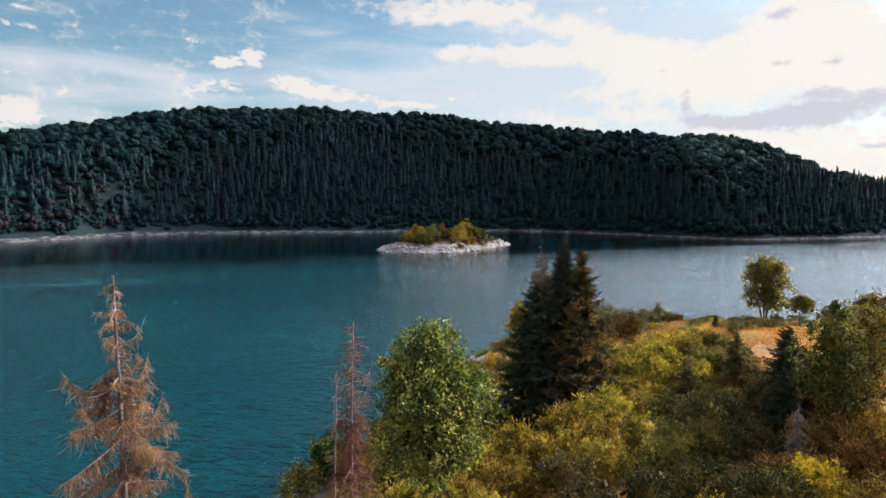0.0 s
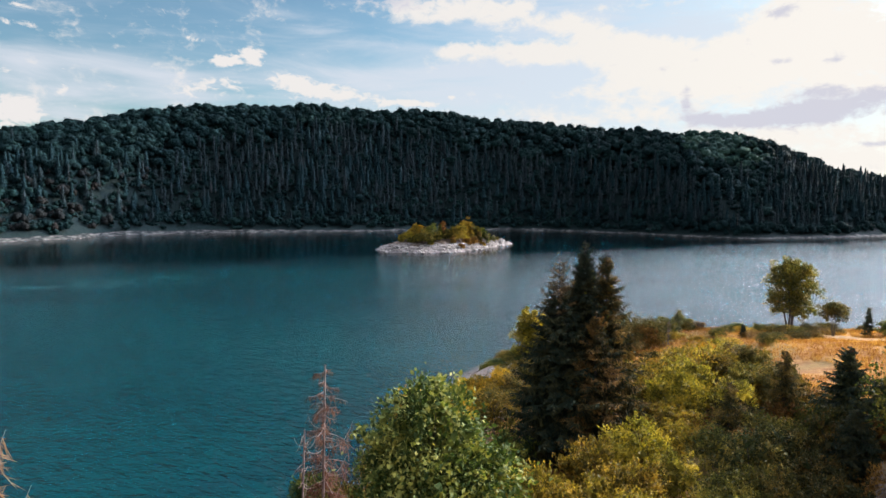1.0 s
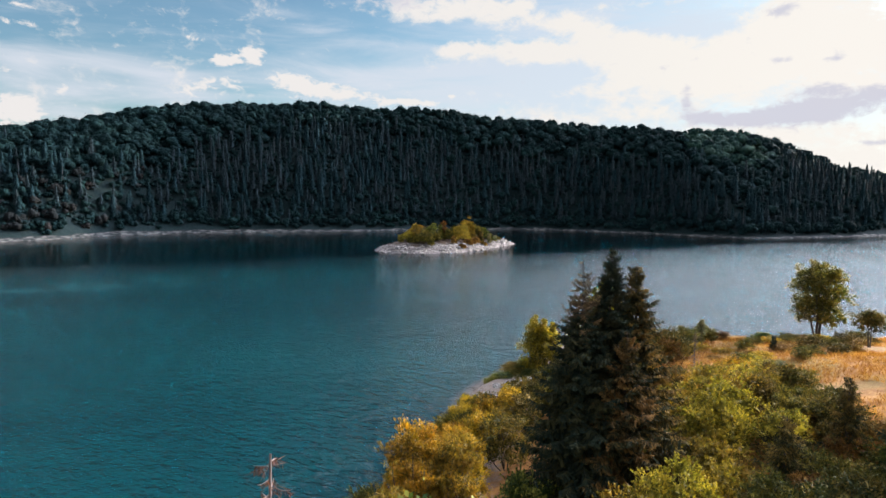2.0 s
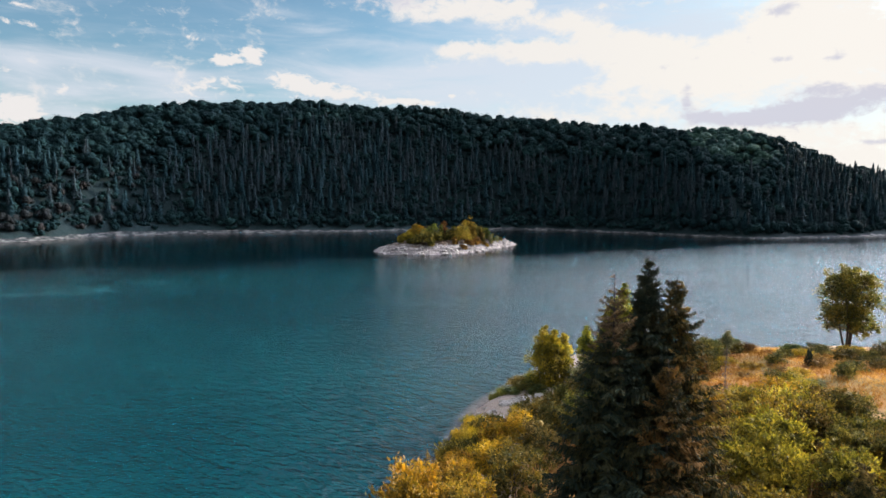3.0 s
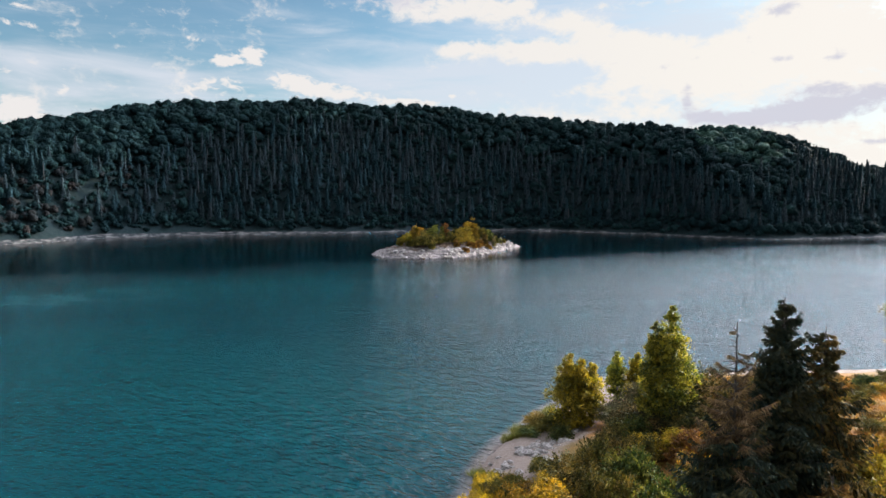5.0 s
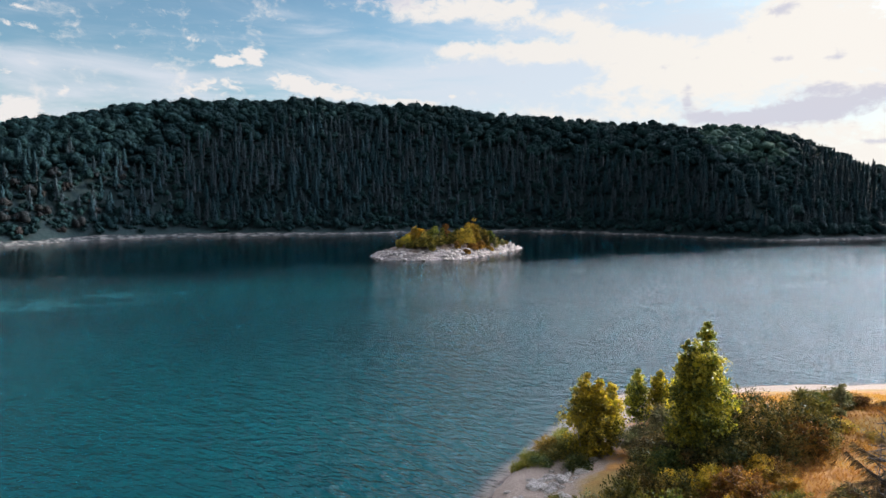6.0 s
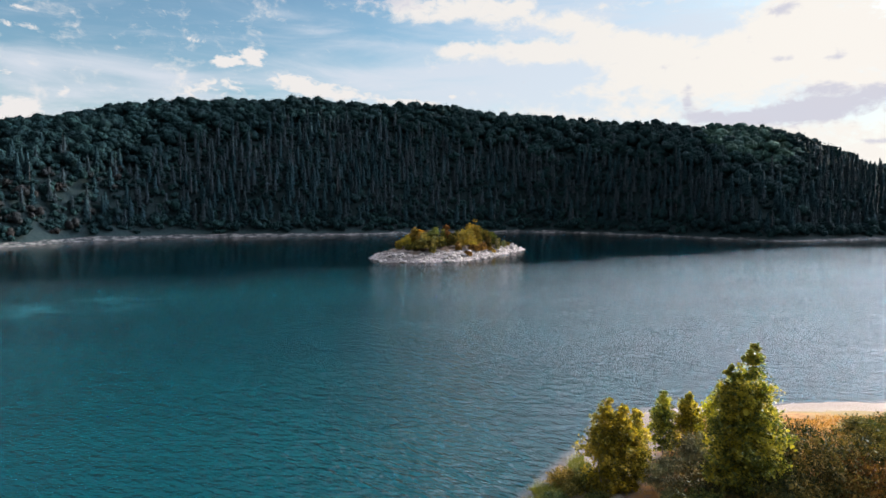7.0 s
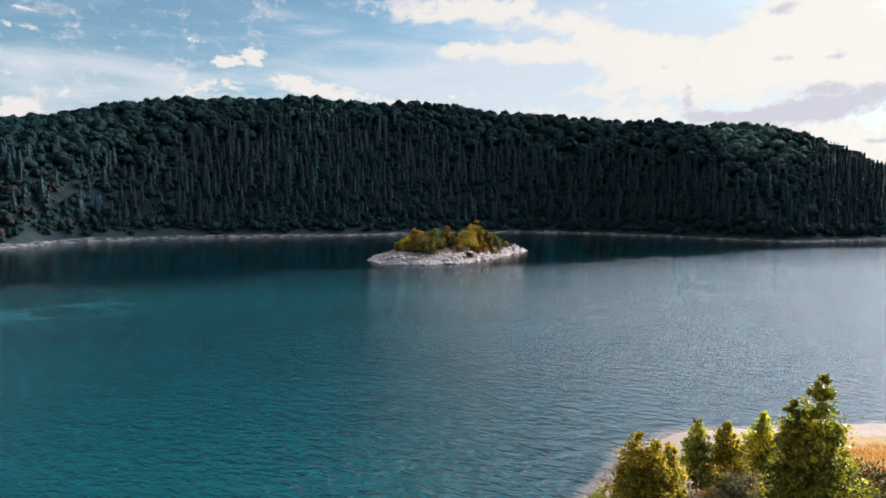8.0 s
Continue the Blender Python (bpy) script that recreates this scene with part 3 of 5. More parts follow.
def grid_mesh(name, xs, ys, height, mats):
    gx, gy = np.meshgrid(xs, ys, indexing="ij")
    gz = height(gx, gy)
    v = np.stack([gx, gy, gz], -1).reshape(-1, 3)
    i, j = np.meshgrid(np.arange(len(xs) - 1), np.arange(len(ys) - 1), indexing="ij")
    q = i * len(ys) + j
    f = np.stack([q, q + len(ys), q + len(ys) + 1, q + 1], -1).reshape(-1, 4)
    return smooth_shaded(mesh_from(name, [(v, f, 0)], mats))


xs = lines((-4000, -1000, 200), (-1000, -480, 20), (-480, -60, 10), (-60, 110, 1.25), (110, 560, 10), (560, 1000, 20), (1000, 4000, 200))
ys = lines((-1500, -100, 100), (-100, 0, 8), (0, 140, 1.25), (140, 360, 12), (360, 720, 7), (720, 1200, 40), (1200, 4000, 200))
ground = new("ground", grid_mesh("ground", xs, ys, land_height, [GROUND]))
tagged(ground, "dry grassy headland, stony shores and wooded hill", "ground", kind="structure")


def flat(x, y):
    return np.zeros_like(x)


wx = lines((-4000, -1000, 300), (-1000, -60, 40), (-60, 110, 2.0), (110, 1000, 40), (1000, 4000, 300))
wy = lines((-1500, 0, 150), (0, 150, 2.0), (150, 800, 25), (800, 4000, 400))
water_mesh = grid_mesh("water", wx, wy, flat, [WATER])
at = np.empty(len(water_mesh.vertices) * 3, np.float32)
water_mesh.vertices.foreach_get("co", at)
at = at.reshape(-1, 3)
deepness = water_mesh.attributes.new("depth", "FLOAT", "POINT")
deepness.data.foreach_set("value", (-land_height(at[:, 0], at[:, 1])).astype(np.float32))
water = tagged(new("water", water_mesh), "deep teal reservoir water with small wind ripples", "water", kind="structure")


# ---- wooded hill across the water ----
def hill_spots(rng, spacing, x0, x1):
    """Uneven rows of tree feet from the far shore to a little behind the ridge."""
    gx, gy = np.meshgrid(np.arange(x0, x1, spacing), np.arange(200, 800, spacing), indexing="ij")
    px = (gx + rng.uniform(-0.55, 0.55, gx.shape) * spacing).ravel()
    py = (gy + rng.uniform(-0.55, 0.55, gy.shape) * spacing).ravel()
    far = -side_of(FAR_COAST, px, py)
    ridge_y = np.interp(px, RIDGE_X, RIDGE_Y)
    ok = (far > np.interp(px, [-300, -120, 40, 300], [4.5, 4, 2.5, 3.5]) + 4 * rng.uniform(size=px.shape)) & (py < ridge_y + 12)
    px, py, far, ridge_y = px[ok], py[ok], far[ok], ridge_y[ok]
    return px, py, land_height(px, py), far, ridge_y


def ball(fineness):
    """Vertices and faces of a small round lump of 20 or 80 triangles."""
    bm = bmesh.new()
    bmesh.ops.create_icosphere(bm, subdivisions=fineness, radius=1.0)
    v, f = np.array([v.co[:] for v in bm.verts]), np.array([[v.index for v in f.verts] for f in bm.faces])
    bm.free()
    return v, f


SMALL_LUMP, LUMP = ball(1), ball(2)


def crowns(rng, x, y, z, tall, wide, lobes=8, flat=0.85, lump=LUMP):
    """Broad crowns of uneven leafy lumps, higher in the middle, for many trees at once."""
    k = len(x)
    v0, f0 = lump
    i = np.arange(lobes)[None, :]
    a = i * 2.4 + rng.uniform(0, 6.28, (k, 1)) + rng.uniform(-0.5, 0.5, (k, lobes))
    out = np.sqrt((i + 0.3) / lobes) * rng.uniform(0.75, 1.1, (k, lobes))
    r = wide[:, None] * rng.uniform(0.17, 0.30, (k, lobes)) * (1.1 - 0.25 * out)
    c = np.stack([x[:, None] + np.cos(a) * out * wide[:, None] * 0.36, y[:, None] + np.sin(a) * out * wide[:, None] * 0.36,
                  z[:, None] + tall[:, None] * (0.84 - 0.42 * out ** 1.6 * rng.uniform(0.6, 1.2, (k, lobes))) - r * 0.4], -1)
    d = v0[None, None] * (1 + 0.17 * rng.normal(size=(k, lobes, len(v0), 1)))
    v = c[:, :, None, :] + d * (r[..., None, None] * np.array([1, 1, flat]))
    f = (np.arange(k * lobes)[:, None, None] * len(v0) + f0[None]).reshape(-1, 3)
    return v.reshape(-1, 3), f


def fringe(rng, x, y, z, tall, wide, count, size):
    """Loose leaf sprays over the crowns, which break their outline."""
    k = len(x)
    d = unit(rng.normal(size=(k, count, 3)))
    d[..., 2] = np.abs(d[..., 2])
    r = rng.uniform(0.86, 1.12, (k, count))
    c = np.stack([x[:, None] + d[..., 0] * r * wide[:, None] * 0.5, y[:, None] + d[..., 1] * r * wide[:, None] * 0.5,
                  z[:, None] + tall[:, None] * (0.5 + 0.46 * d[..., 2] * r)], -1).reshape(-1, 3)
    out = d.reshape(-1, 3)
    a = unit(np.cross(out, rng.normal(size=out.shape)))
    b = np.cross(out, a)
    s = size * rng.uniform(0.5, 1.3, (len(c), 1))
    v = np.stack([c + a * s, c - a * s * 0.5 + b * s * 0.8, c - a * s * 0.5 - b * s * 0.8 - out * s * 0.4], 1).reshape(-1, 3)
    return v, np.arange(len(c) * 3).reshape(-1, 3)


def spires(rng, x, y, z, tall, wide, tiers=7, sides=7):
    """Conifers: ragged skirts of boughs, one above the other, for many trees at once."""
    k = len(x)
    a = np.linspace(0, 2 * np.pi, sides, endpoint=False)
    rings = []
    for i in range(tiers):
        h0, h1 = 0.10 + 0.88 * i / tiers, 0.10 + 0.88 * (i + 1.15) / tiers
        for h, share in ((h0, 1.0), (min(h1, 0.995), 0.42)):
            r = (0.5 * wide[:, None] * (1 - h0) ** 0.7 * share + 0.12) * rng.uniform(0.62, 1.3, (k, sides))
            turn = a[None] + rng.normal(size=(k, sides)) * 0.12 + 0.45 * i
            lift = h * tall[:, None] + rng.normal(size=(k, sides)) * 0.035 * tall[:, None] * (share > 0.5) * (1 - h)
            rings.append(np.stack([x[:, None] + np.cos(turn) * r, y[:, None] + np.sin(turn) * r, z[:, None] + lift], -1))
    v = np.stack(rings, 1)
    i, j = np.meshgrid(np.arange(0, 2 * tiers, 2), np.arange(sides), indexing="ij")
    q = np.stack([i * sides + j, i * sides + (j + 1) % sides, (i + 1) * sides + (j + 1) % sides, (i + 1) * sides + j], -1).reshape(1, -1, 4)
    f = (np.arange(k)[:, None, None] * (2 * tiers * sides) + q).reshape(-1, 4)
    b = np.stack([x, y, z + tall * 0.80], -1)
    w = 0.05 * wide
    tip = np.stack([b + np.stack([w, 0 * w, 0 * w], -1), b - np.stack([w, 0 * w, 0 * w], -1), np.stack([x, y, z + tall], -1)], 1).reshape(-1, 3)
    return joined([(v.reshape(-1, 3), np.concatenate([f[:, [0, 1, 2]], f[:, [0, 2, 3]]])), (tip, np.arange(len(tip)).reshape(-1, 3))])


def sprays(rng, x, y, z, tall, wide, count, size):
    """Hanging twigs of thin spruces, for many trees at once."""
    k = len(x)
    h = 0.08 + 0.9 * (1 - np.sqrt(rng.uniform(0.0, 1.0, (k, count))))
    a = rng.uniform(0, 2 * np.pi, (k, count))
    r = (1 - h) ** 0.8 * rng.uniform(0.5, 1.15, (k, count)) * wide[:, None] * 0.5 + 0.15
    ca, sa = np.cos(a), np.sin(a)
    root = np.stack([x[:, None] + ca * r * 0.3, y[:, None] + sa * r * 0.3, z[:, None] + h * tall[:, None] + 0.7], -1).reshape(-1, 3)
    tip = np.stack([x[:, None] + ca * r, y[:, None] + sa * r, z[:, None] + h * tall[:, None] - 0.35 * r - 0.6], -1).reshape(-1, 3)
    side = np.stack([-sa, ca, 0 * a], -1).reshape(-1, 3) * size * rng.uniform(0.4, 1.2, (k * count, 1))
    v = np.stack([root, tip + side, tip - side], 1).reshape(-1, 3)
    return v, np.arange(len(v)).reshape(-1, 3)


def stems(x, y, z, tall, thick):
    """Bare stems: thin three-sided poles."""
    a = np.array([0, 2.1, 4.2])
    v = np.concatenate([np.stack([x[:, None] + np.cos(a) * thick, y[:, None] + np.sin(a) * thick, z[:, None] - 0.5 + 0 * a], -1), np.stack([x, y, z + tall], -1)[:, None]], 1)
    q = np.arange(len(x))[:, None, None] * 4 + np.array([[0, 1, 3], [1, 2, 3], [2, 0, 3]])
    return v.reshape(-1, 3), q.reshape(-1, 3)


def build_forest():
    rng = np.random.default_rng(11)
    pieces = []

    def lie(px, py, far, ridge_y):
        """Share of the way up the slope, and the edge between spruces and broad crowns in it."""
        up = far / np.maximum(far + ridge_y - py, 1)
        east = np.clip((px - 60) / 160, 0, 1) - 1.3 * np.clip((px - 285) / 50, 0, 1)
        west = np.clip((-170 - px) / 90, 0, 1)
        return up, 0.55 - 0.28 * east - 0.36 * west + wobble(px, py, 45.0, 3.0) * 0.12, west

    # broad crowns on the upper slope and the ridge
    px, py, pz, far, ridge_y = hill_spots(rng, 9.0, -560, 560)
    up, edge, west = lie(px, py, far, ridge_y)
    k = (up > edge + rng.normal(size=px.shape) * 0.05) | (up > 0.78)
    # sunlit patch near x = 262, painted by paler leaf colour
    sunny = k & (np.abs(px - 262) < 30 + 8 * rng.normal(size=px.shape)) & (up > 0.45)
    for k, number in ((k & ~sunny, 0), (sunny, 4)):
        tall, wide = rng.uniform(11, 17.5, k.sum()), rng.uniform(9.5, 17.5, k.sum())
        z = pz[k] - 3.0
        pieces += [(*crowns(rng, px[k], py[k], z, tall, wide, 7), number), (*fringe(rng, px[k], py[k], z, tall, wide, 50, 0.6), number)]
    # low undergrowth over the whole slope
    px, py, pz, far, ridge_y = hill_spots(rng, 5.6, -560, 560)
    tall, wide = rng.uniform(3.5, 6.5, len(px)), rng.uniform(6.0, 9.5, len(px))
    pieces += [(*crowns(rng, px, py, pz - 1.4, tall, wide, 3, 0.9, SMALL_LUMP), 0), (*fringe(rng, px, py, pz - 1.4, tall, wide, 8, 0.7), 0)]
    # spruces on the lower slope, with undergrowth between them and along the bank
    px, py, pz, far, ridge_y = hill_spots(rng, 5.4, -560, 560)
    up, edge, west = lie(px, py, far, ridge_y)
    lower = (up < edge + rng.normal(size=px.shape) * 0.07) & (up < 0.80)
    bushy = lower & (rng.uniform(size=px.shape) < np.where(far < 22, 0.8, 0.30 + 0.45 * west))
    brown = bushy & (np.abs(px + 262) < 26) & (up < 0.42) & (rng.uniform(size=px.shape) < 0.45)
    for k, number in ((bushy & ~brown, 0), (brown, 5)):
        tall = rng.uniform(3.0, 9.5, k.sum())
        wide = tall * rng.uniform(0.7, 1.1, k.sum()) + 2.6
        pieces += [(*crowns(rng, px[k], py[k], pz[k] - 0.8, tall, wide, 3, 1.1), number), (*fringe(rng, px[k], py[k], pz[k] - 0.8, tall, wide, 30, 0.55), number)]
    conifer = lower & (far > 11) & (rng.uniform(size=px.shape) < 0.75 - 0.35 * west)
    grey = conifer & (rng.uniform(size=px.shape) + 0.5 * wobble(px, py, 25.0, 1.0) < 0.55)
    for k, number in ((conifer & ~grey, 1), (grey, 2)):
        tall = rng.uniform(11, 19, k.sum()) + 2.0 * np.abs(rng.normal(size=k.sum()))
        wide = 4.6 + tall * rng.uniform(0.20, 0.32, k.sum())
        jx, jy = px[k] + rng.uniform(-2, 2, k.sum()), py[k] + rng.uniform(-2, 2, k.sum())
        pieces.append((*spires(rng, jx, jy, pz[k], tall * 0.9, wide * (0.66 if number == 1 else 0.45), 6, 5), number))
        pieces.append((*sprays(rng, jx, jy, pz[k], tall, wide * 1.05, 96, 0.24), number))
    k = conifer & (up < 0.6) & (rng.uniform(size=px.shape) < 0.06)                   # pale dead poles
    pieces.append((*stems(px[k] + 2.0, py[k] - 2.5, pz[k], rng.uniform(12, 24, k.sum()), 0.20), 3))
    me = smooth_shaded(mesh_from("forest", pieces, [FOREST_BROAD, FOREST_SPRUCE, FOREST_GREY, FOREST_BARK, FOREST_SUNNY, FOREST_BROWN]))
    return tagged(new("forest", me), "mixed forest of broadleaf crowns and greying spruces, coloured dark for shade", "forest", kind="stuff")


build_forest()


# ---- island ----
ISLAND_EDGE = [(-38, 336), (-29, 318), (-15, 314.5), (6, 320), (20, 338), (32, 362), (45, 388), (30, 388), (10, 380), (-12, 368), (-30, 352), (-38, 336)]


def inside_of(points, x, y):
    """Distance from a closed outline, positive inside it."""
    odd = np.zeros(x.shape, bool)
    for (ax, ay), (bx, by) in zip(points[:-1], points[1:]):
        odd ^= ((ay > y) != (by > y)) & (x < (bx - ax) * (y - ay) / (by - ay + 1e-12) + ax)
    return np.abs(side_of(points, x, y)) * np.where(odd, 1.0, -1.0)


def island_height(x, y):
    d = inside_of(ISLAND_EDGE, x, y) + 0.9 * wobble(x, y, 3.0, 0.3) + 0.5 * wobble(x, y, 1.3, 2.0)
    h = np.interp(d, [-12, -3, 0, 2, 5, 9, 14, 22, 40], [-5, -1.2, 0, 0.9, 2.2, 3.8, 5.2, 6.2, 6.8])
    ridged = np.abs(wobble(x * 1.6 + y * 0.5, y * 1.4 - x * 0.6, 2.6, 4.0))
    east = np.clip((x - 5) / 25, 0, 1)
    return h + np.clip(d / 3, 0, 1) * (1.9 * ridged - 0.6 + 0.6 * wobble(x, y, 0.9, 5.0) + 0.35 * np.abs(wobble(x + y, x - y, 1.6, 1.0))) * (0.6 + 0.8 * east) + east * np.clip(d / 6, 0, 1) * 0.8


island = new("island", grid_mesh("island", lines((-46, 52, 0.8)), lines((306, 402, 0.8)), island_height, [ISLAND_ROCK]))
tagged(island, "small pale rocky island in the reservoir", "island", kind="structure")

# ---- kinds of plants ----
def shaped_lobes(rng, tall, profile, count, squash=1.0, axis=True):
    """Lobes (centre, radius) filling a crown whose radius follows profile: (share of height, metres) rows."""
    hs, rs = zip(*profile)
    grid = np.linspace(hs[0], hs[-1], 60)
    weight = np.interp(grid, hs, rs) + 0.15
    heights = rng.choice(grid, count, p=weight / weight.sum())
    out = []
    for i, h in enumerate(sorted(heights)):
        r = float(np.interp(h, hs, rs))
        a = i * 2.4 + rng.uniform(-0.5, 0.5)
        d = r * rng.uniform(0.25, 0.72)
        out.append((np.array([math.cos(a) * d, math.sin(a) * d, h * tall]), max(0.25, r * rng.uniform(0.42, 0.62)) * squash))
    top = hs[-1] * tall
    h = hs[0] + 0.4 * (hs[-1] - hs[0])                       # lobes along the axis, so that the top joins the rest
    while axis and h < hs[-1]:
        r = max(0.3, 0.78 * float(np.interp(h, hs, rs)))
        out.append((np.array([rng.normal() * 0.12 * r, rng.normal() * 0.12 * r, min(h * tall, top - 0.6 * r)]), r))
        h += 0.055
    return out


def lobe_leaves(rng, lobes, count, length, width, droop=0.15, tuft=0.16, skip=0.2):
    """Leaves in tufts over the lobes, thinner below, with gaps between the tufts."""
    area = np.array([r * r for _, r in lobes])
    share = np.maximum(20, count * area / area.sum()).astype(int)
    spots, ways = [], []
    for (c, r), k in zip(lobes, share):
        tufts = max(6, k // 16)
        d = unit(rng.normal(size=(tufts, 3)))
        d[:, 2] = np.where(d[:, 2] < -0.35, -d[:, 2] * 0.6, d[:, 2])
        keep = rng.uniform(size=tufts) > skip
        d = d[keep] if keep.sum() > 4 else d
        hub = c + d * r * rng.uniform(0.62, 1.12, (len(d), 1)) * np.array([1, 1, 0.95])
        pick = rng.integers(0, len(d), k)
        spots.append(hub[pick] + rng.normal(size=(k, 3)) * r * tuft)
        ways.append(d[pick] * 0.9)
    return leaves(rng, np.concatenate(spots), length, width, np.concatenate(ways), droop)


def bent(rng, a, b, sway, steps=5, sag=0.0):
    """A slightly bent line from a to b."""
    t = np.linspace(0, 1, steps)[:, None]
    a, b = np.asarray(a, float), np.asarray(b, float)
    off = rng.normal(size=3) * sway
    line = a + (b - a) * t + off * np.sin(t * np.pi)
    line[:, 2] += sag * np.sin(t[:, 0] * np.pi)
    return line


def broadleaf(name, at, label, category, tall, profile, lobes=26, count=6000, leaf=(0.17, 0.10), mats=None, stems_count=1, thick=0.14, clear=0.25, seed=1, group="", turn=0.0, squash=1.0, limbs=9, skip=0.2, tuft=0.16):
    rng = np.random.default_rng(seed)
    leaf_mat, bark = mats
    root = thing(name, at, label, category, group, turn)
    crown = shaped_lobes(rng, tall, profile, lobes, squash, stems_count < 3)
    for i in range(stems_count):
        a = i * 2 * math.pi / max(1, stems_count) + 0.4
        lean = 0.0 if stems_count == 1 else (0.10 if stems_count == 2 else 0.16) * tall
        foot = (math.cos(a) * thick * 1.6 * (stems_count > 1), math.sin(a) * thick * 1.6 * (stems_count > 1), -0.3)
        head = (math.cos(a) * lean, math.sin(a) * lean, tall * 0.86)
        line = bent(rng, foot, head, 0.03 * tall, 8)
        part("trunk", smooth_shaded(mesh_from("trunk", [(*tube(line, np.linspace(thick, thick * 0.14, 8), 8), 0)], [bark])), root)
    big = sorted(crown, key=lambda l: -l[1])[:limbs]
    for c, r in big:
        foot = np.array([c[0] * 0.06, c[1] * 0.06, max(clear * tall, c[2] - 0.55 * np.hypot(c[0], c[1]) - 0.10 * tall)])
        line = bent(rng, foot, c + np.array([0, 0, r * 0.4]), 0.05 * r, 6, -0.1 * r)
        part("limb", smooth_shaded(mesh_from("limb", [(*tube(line, np.linspace(thick * 0.42, thick * 0.06, 6), 5), 0)], [bark])), root)
    inner = [(c, r * 0.6) for c, r in crown]
    part("crown", mesh_from("crown", [(*lobe_leaves(rng, crown, count, *leaf, skip=skip, tuft=tuft), 0), (*lobe_leaves(rng, inner, count // 8, leaf[0] * 2.2, leaf[1] * 2.2, skip=0), 0)], [leaf_mat]), root)
    return root


def shrub(name, at, label, tall, wide, leaf_mat, bark=None, count=2600, leaf=(0.15, 0.085), seed=1, group="", lobes=13, upright=0.0, skip=0.18):
    """A rounded many-stemmed shrub, leafy to the ground; its own size is built in metres."""
    rng = np.random.default_rng(seed)
    bark = bark or BARK_DARK
    root = thing(name, at, label, "shrub", group)
    crown = []
    tiers = max(2, round(1.6 * tall / wide))
    heads = []
    for i in range(lobes):
        a, d = i * 2.4 + rng.uniform(-0.4, 0.4), math.sqrt(rng.uniform(0.03, 1.0)) * 0.36 * wide
        top = tall * (1 - 0.55 * (d / (0.5 * wide)) ** 2) * rng.uniform(0.72, 1.0)
        r = wide * rng.uniform(0.14, 0.22)
        for j in range(tiers):
            share = 1 - j / tiers
            spread = 1 + 0.15 * j
            crown.append((np.array([math.cos(a) * d * spread, math.sin(a) * d * spread, max(r * 0.6, (top - r) * share)]), r * (1 + 0.08 * j)))
        heads.append(crown[-tiers])
    for i in range(5):
        c = heads[i][0]
        line = bent(rng, (c[0] * 0.15, c[1] * 0.15, -0.2), c + np.array([0, 0, heads[i][1] * 0.3]), 0.06 * wide, 5)
        part("stem", smooth_shaded(mesh_from("stem", [(*tube(line, np.linspace(0.05, 0.012, 5), 5), 0)], [bark])), root)
    pieces = [(*lobe_leaves(rng, crown, count, *leaf, skip=skip, droop=-upright), 0)]
    inner = [(c, r * 0.6) for c, r in crown]               # the dense inside
    pieces.append((*lobe_leaves(rng, inner, count // 10, leaf[0] * 3.0, leaf[1] * 3.0, skip=0), 0))
    if upright > 0:                                        # shoots that stand out of the outline
        k = 110
        pick = rng.integers(0, len(heads), k)
        way = unit(rng.normal(size=(k, 3)) * np.array([1, 1, 0.4]) + np.array([0, 0, 0.8]))
        base = np.array([heads[i][0] for i in pick]) + way * np.array([[heads[i][1] * 0.8] for i in pick])
        tip = base + way * (rng.uniform(0.15, 0.5, (k, 1)) * 0.25 * wide)
        t = rng.uniform(0.3, 1.0, (k, 9, 1))
        spots = (base[:, None] + (tip - base)[:, None] * t).reshape(-1, 3)
        pieces.append((*leaves(rng, spots, leaf[0], leaf[1], np.tile([0, 0, 0.8], (len(spots), 1))), 0))
    part("foliage", mesh_from("foliage", pieces, [leaf_mat]), root)
    return root


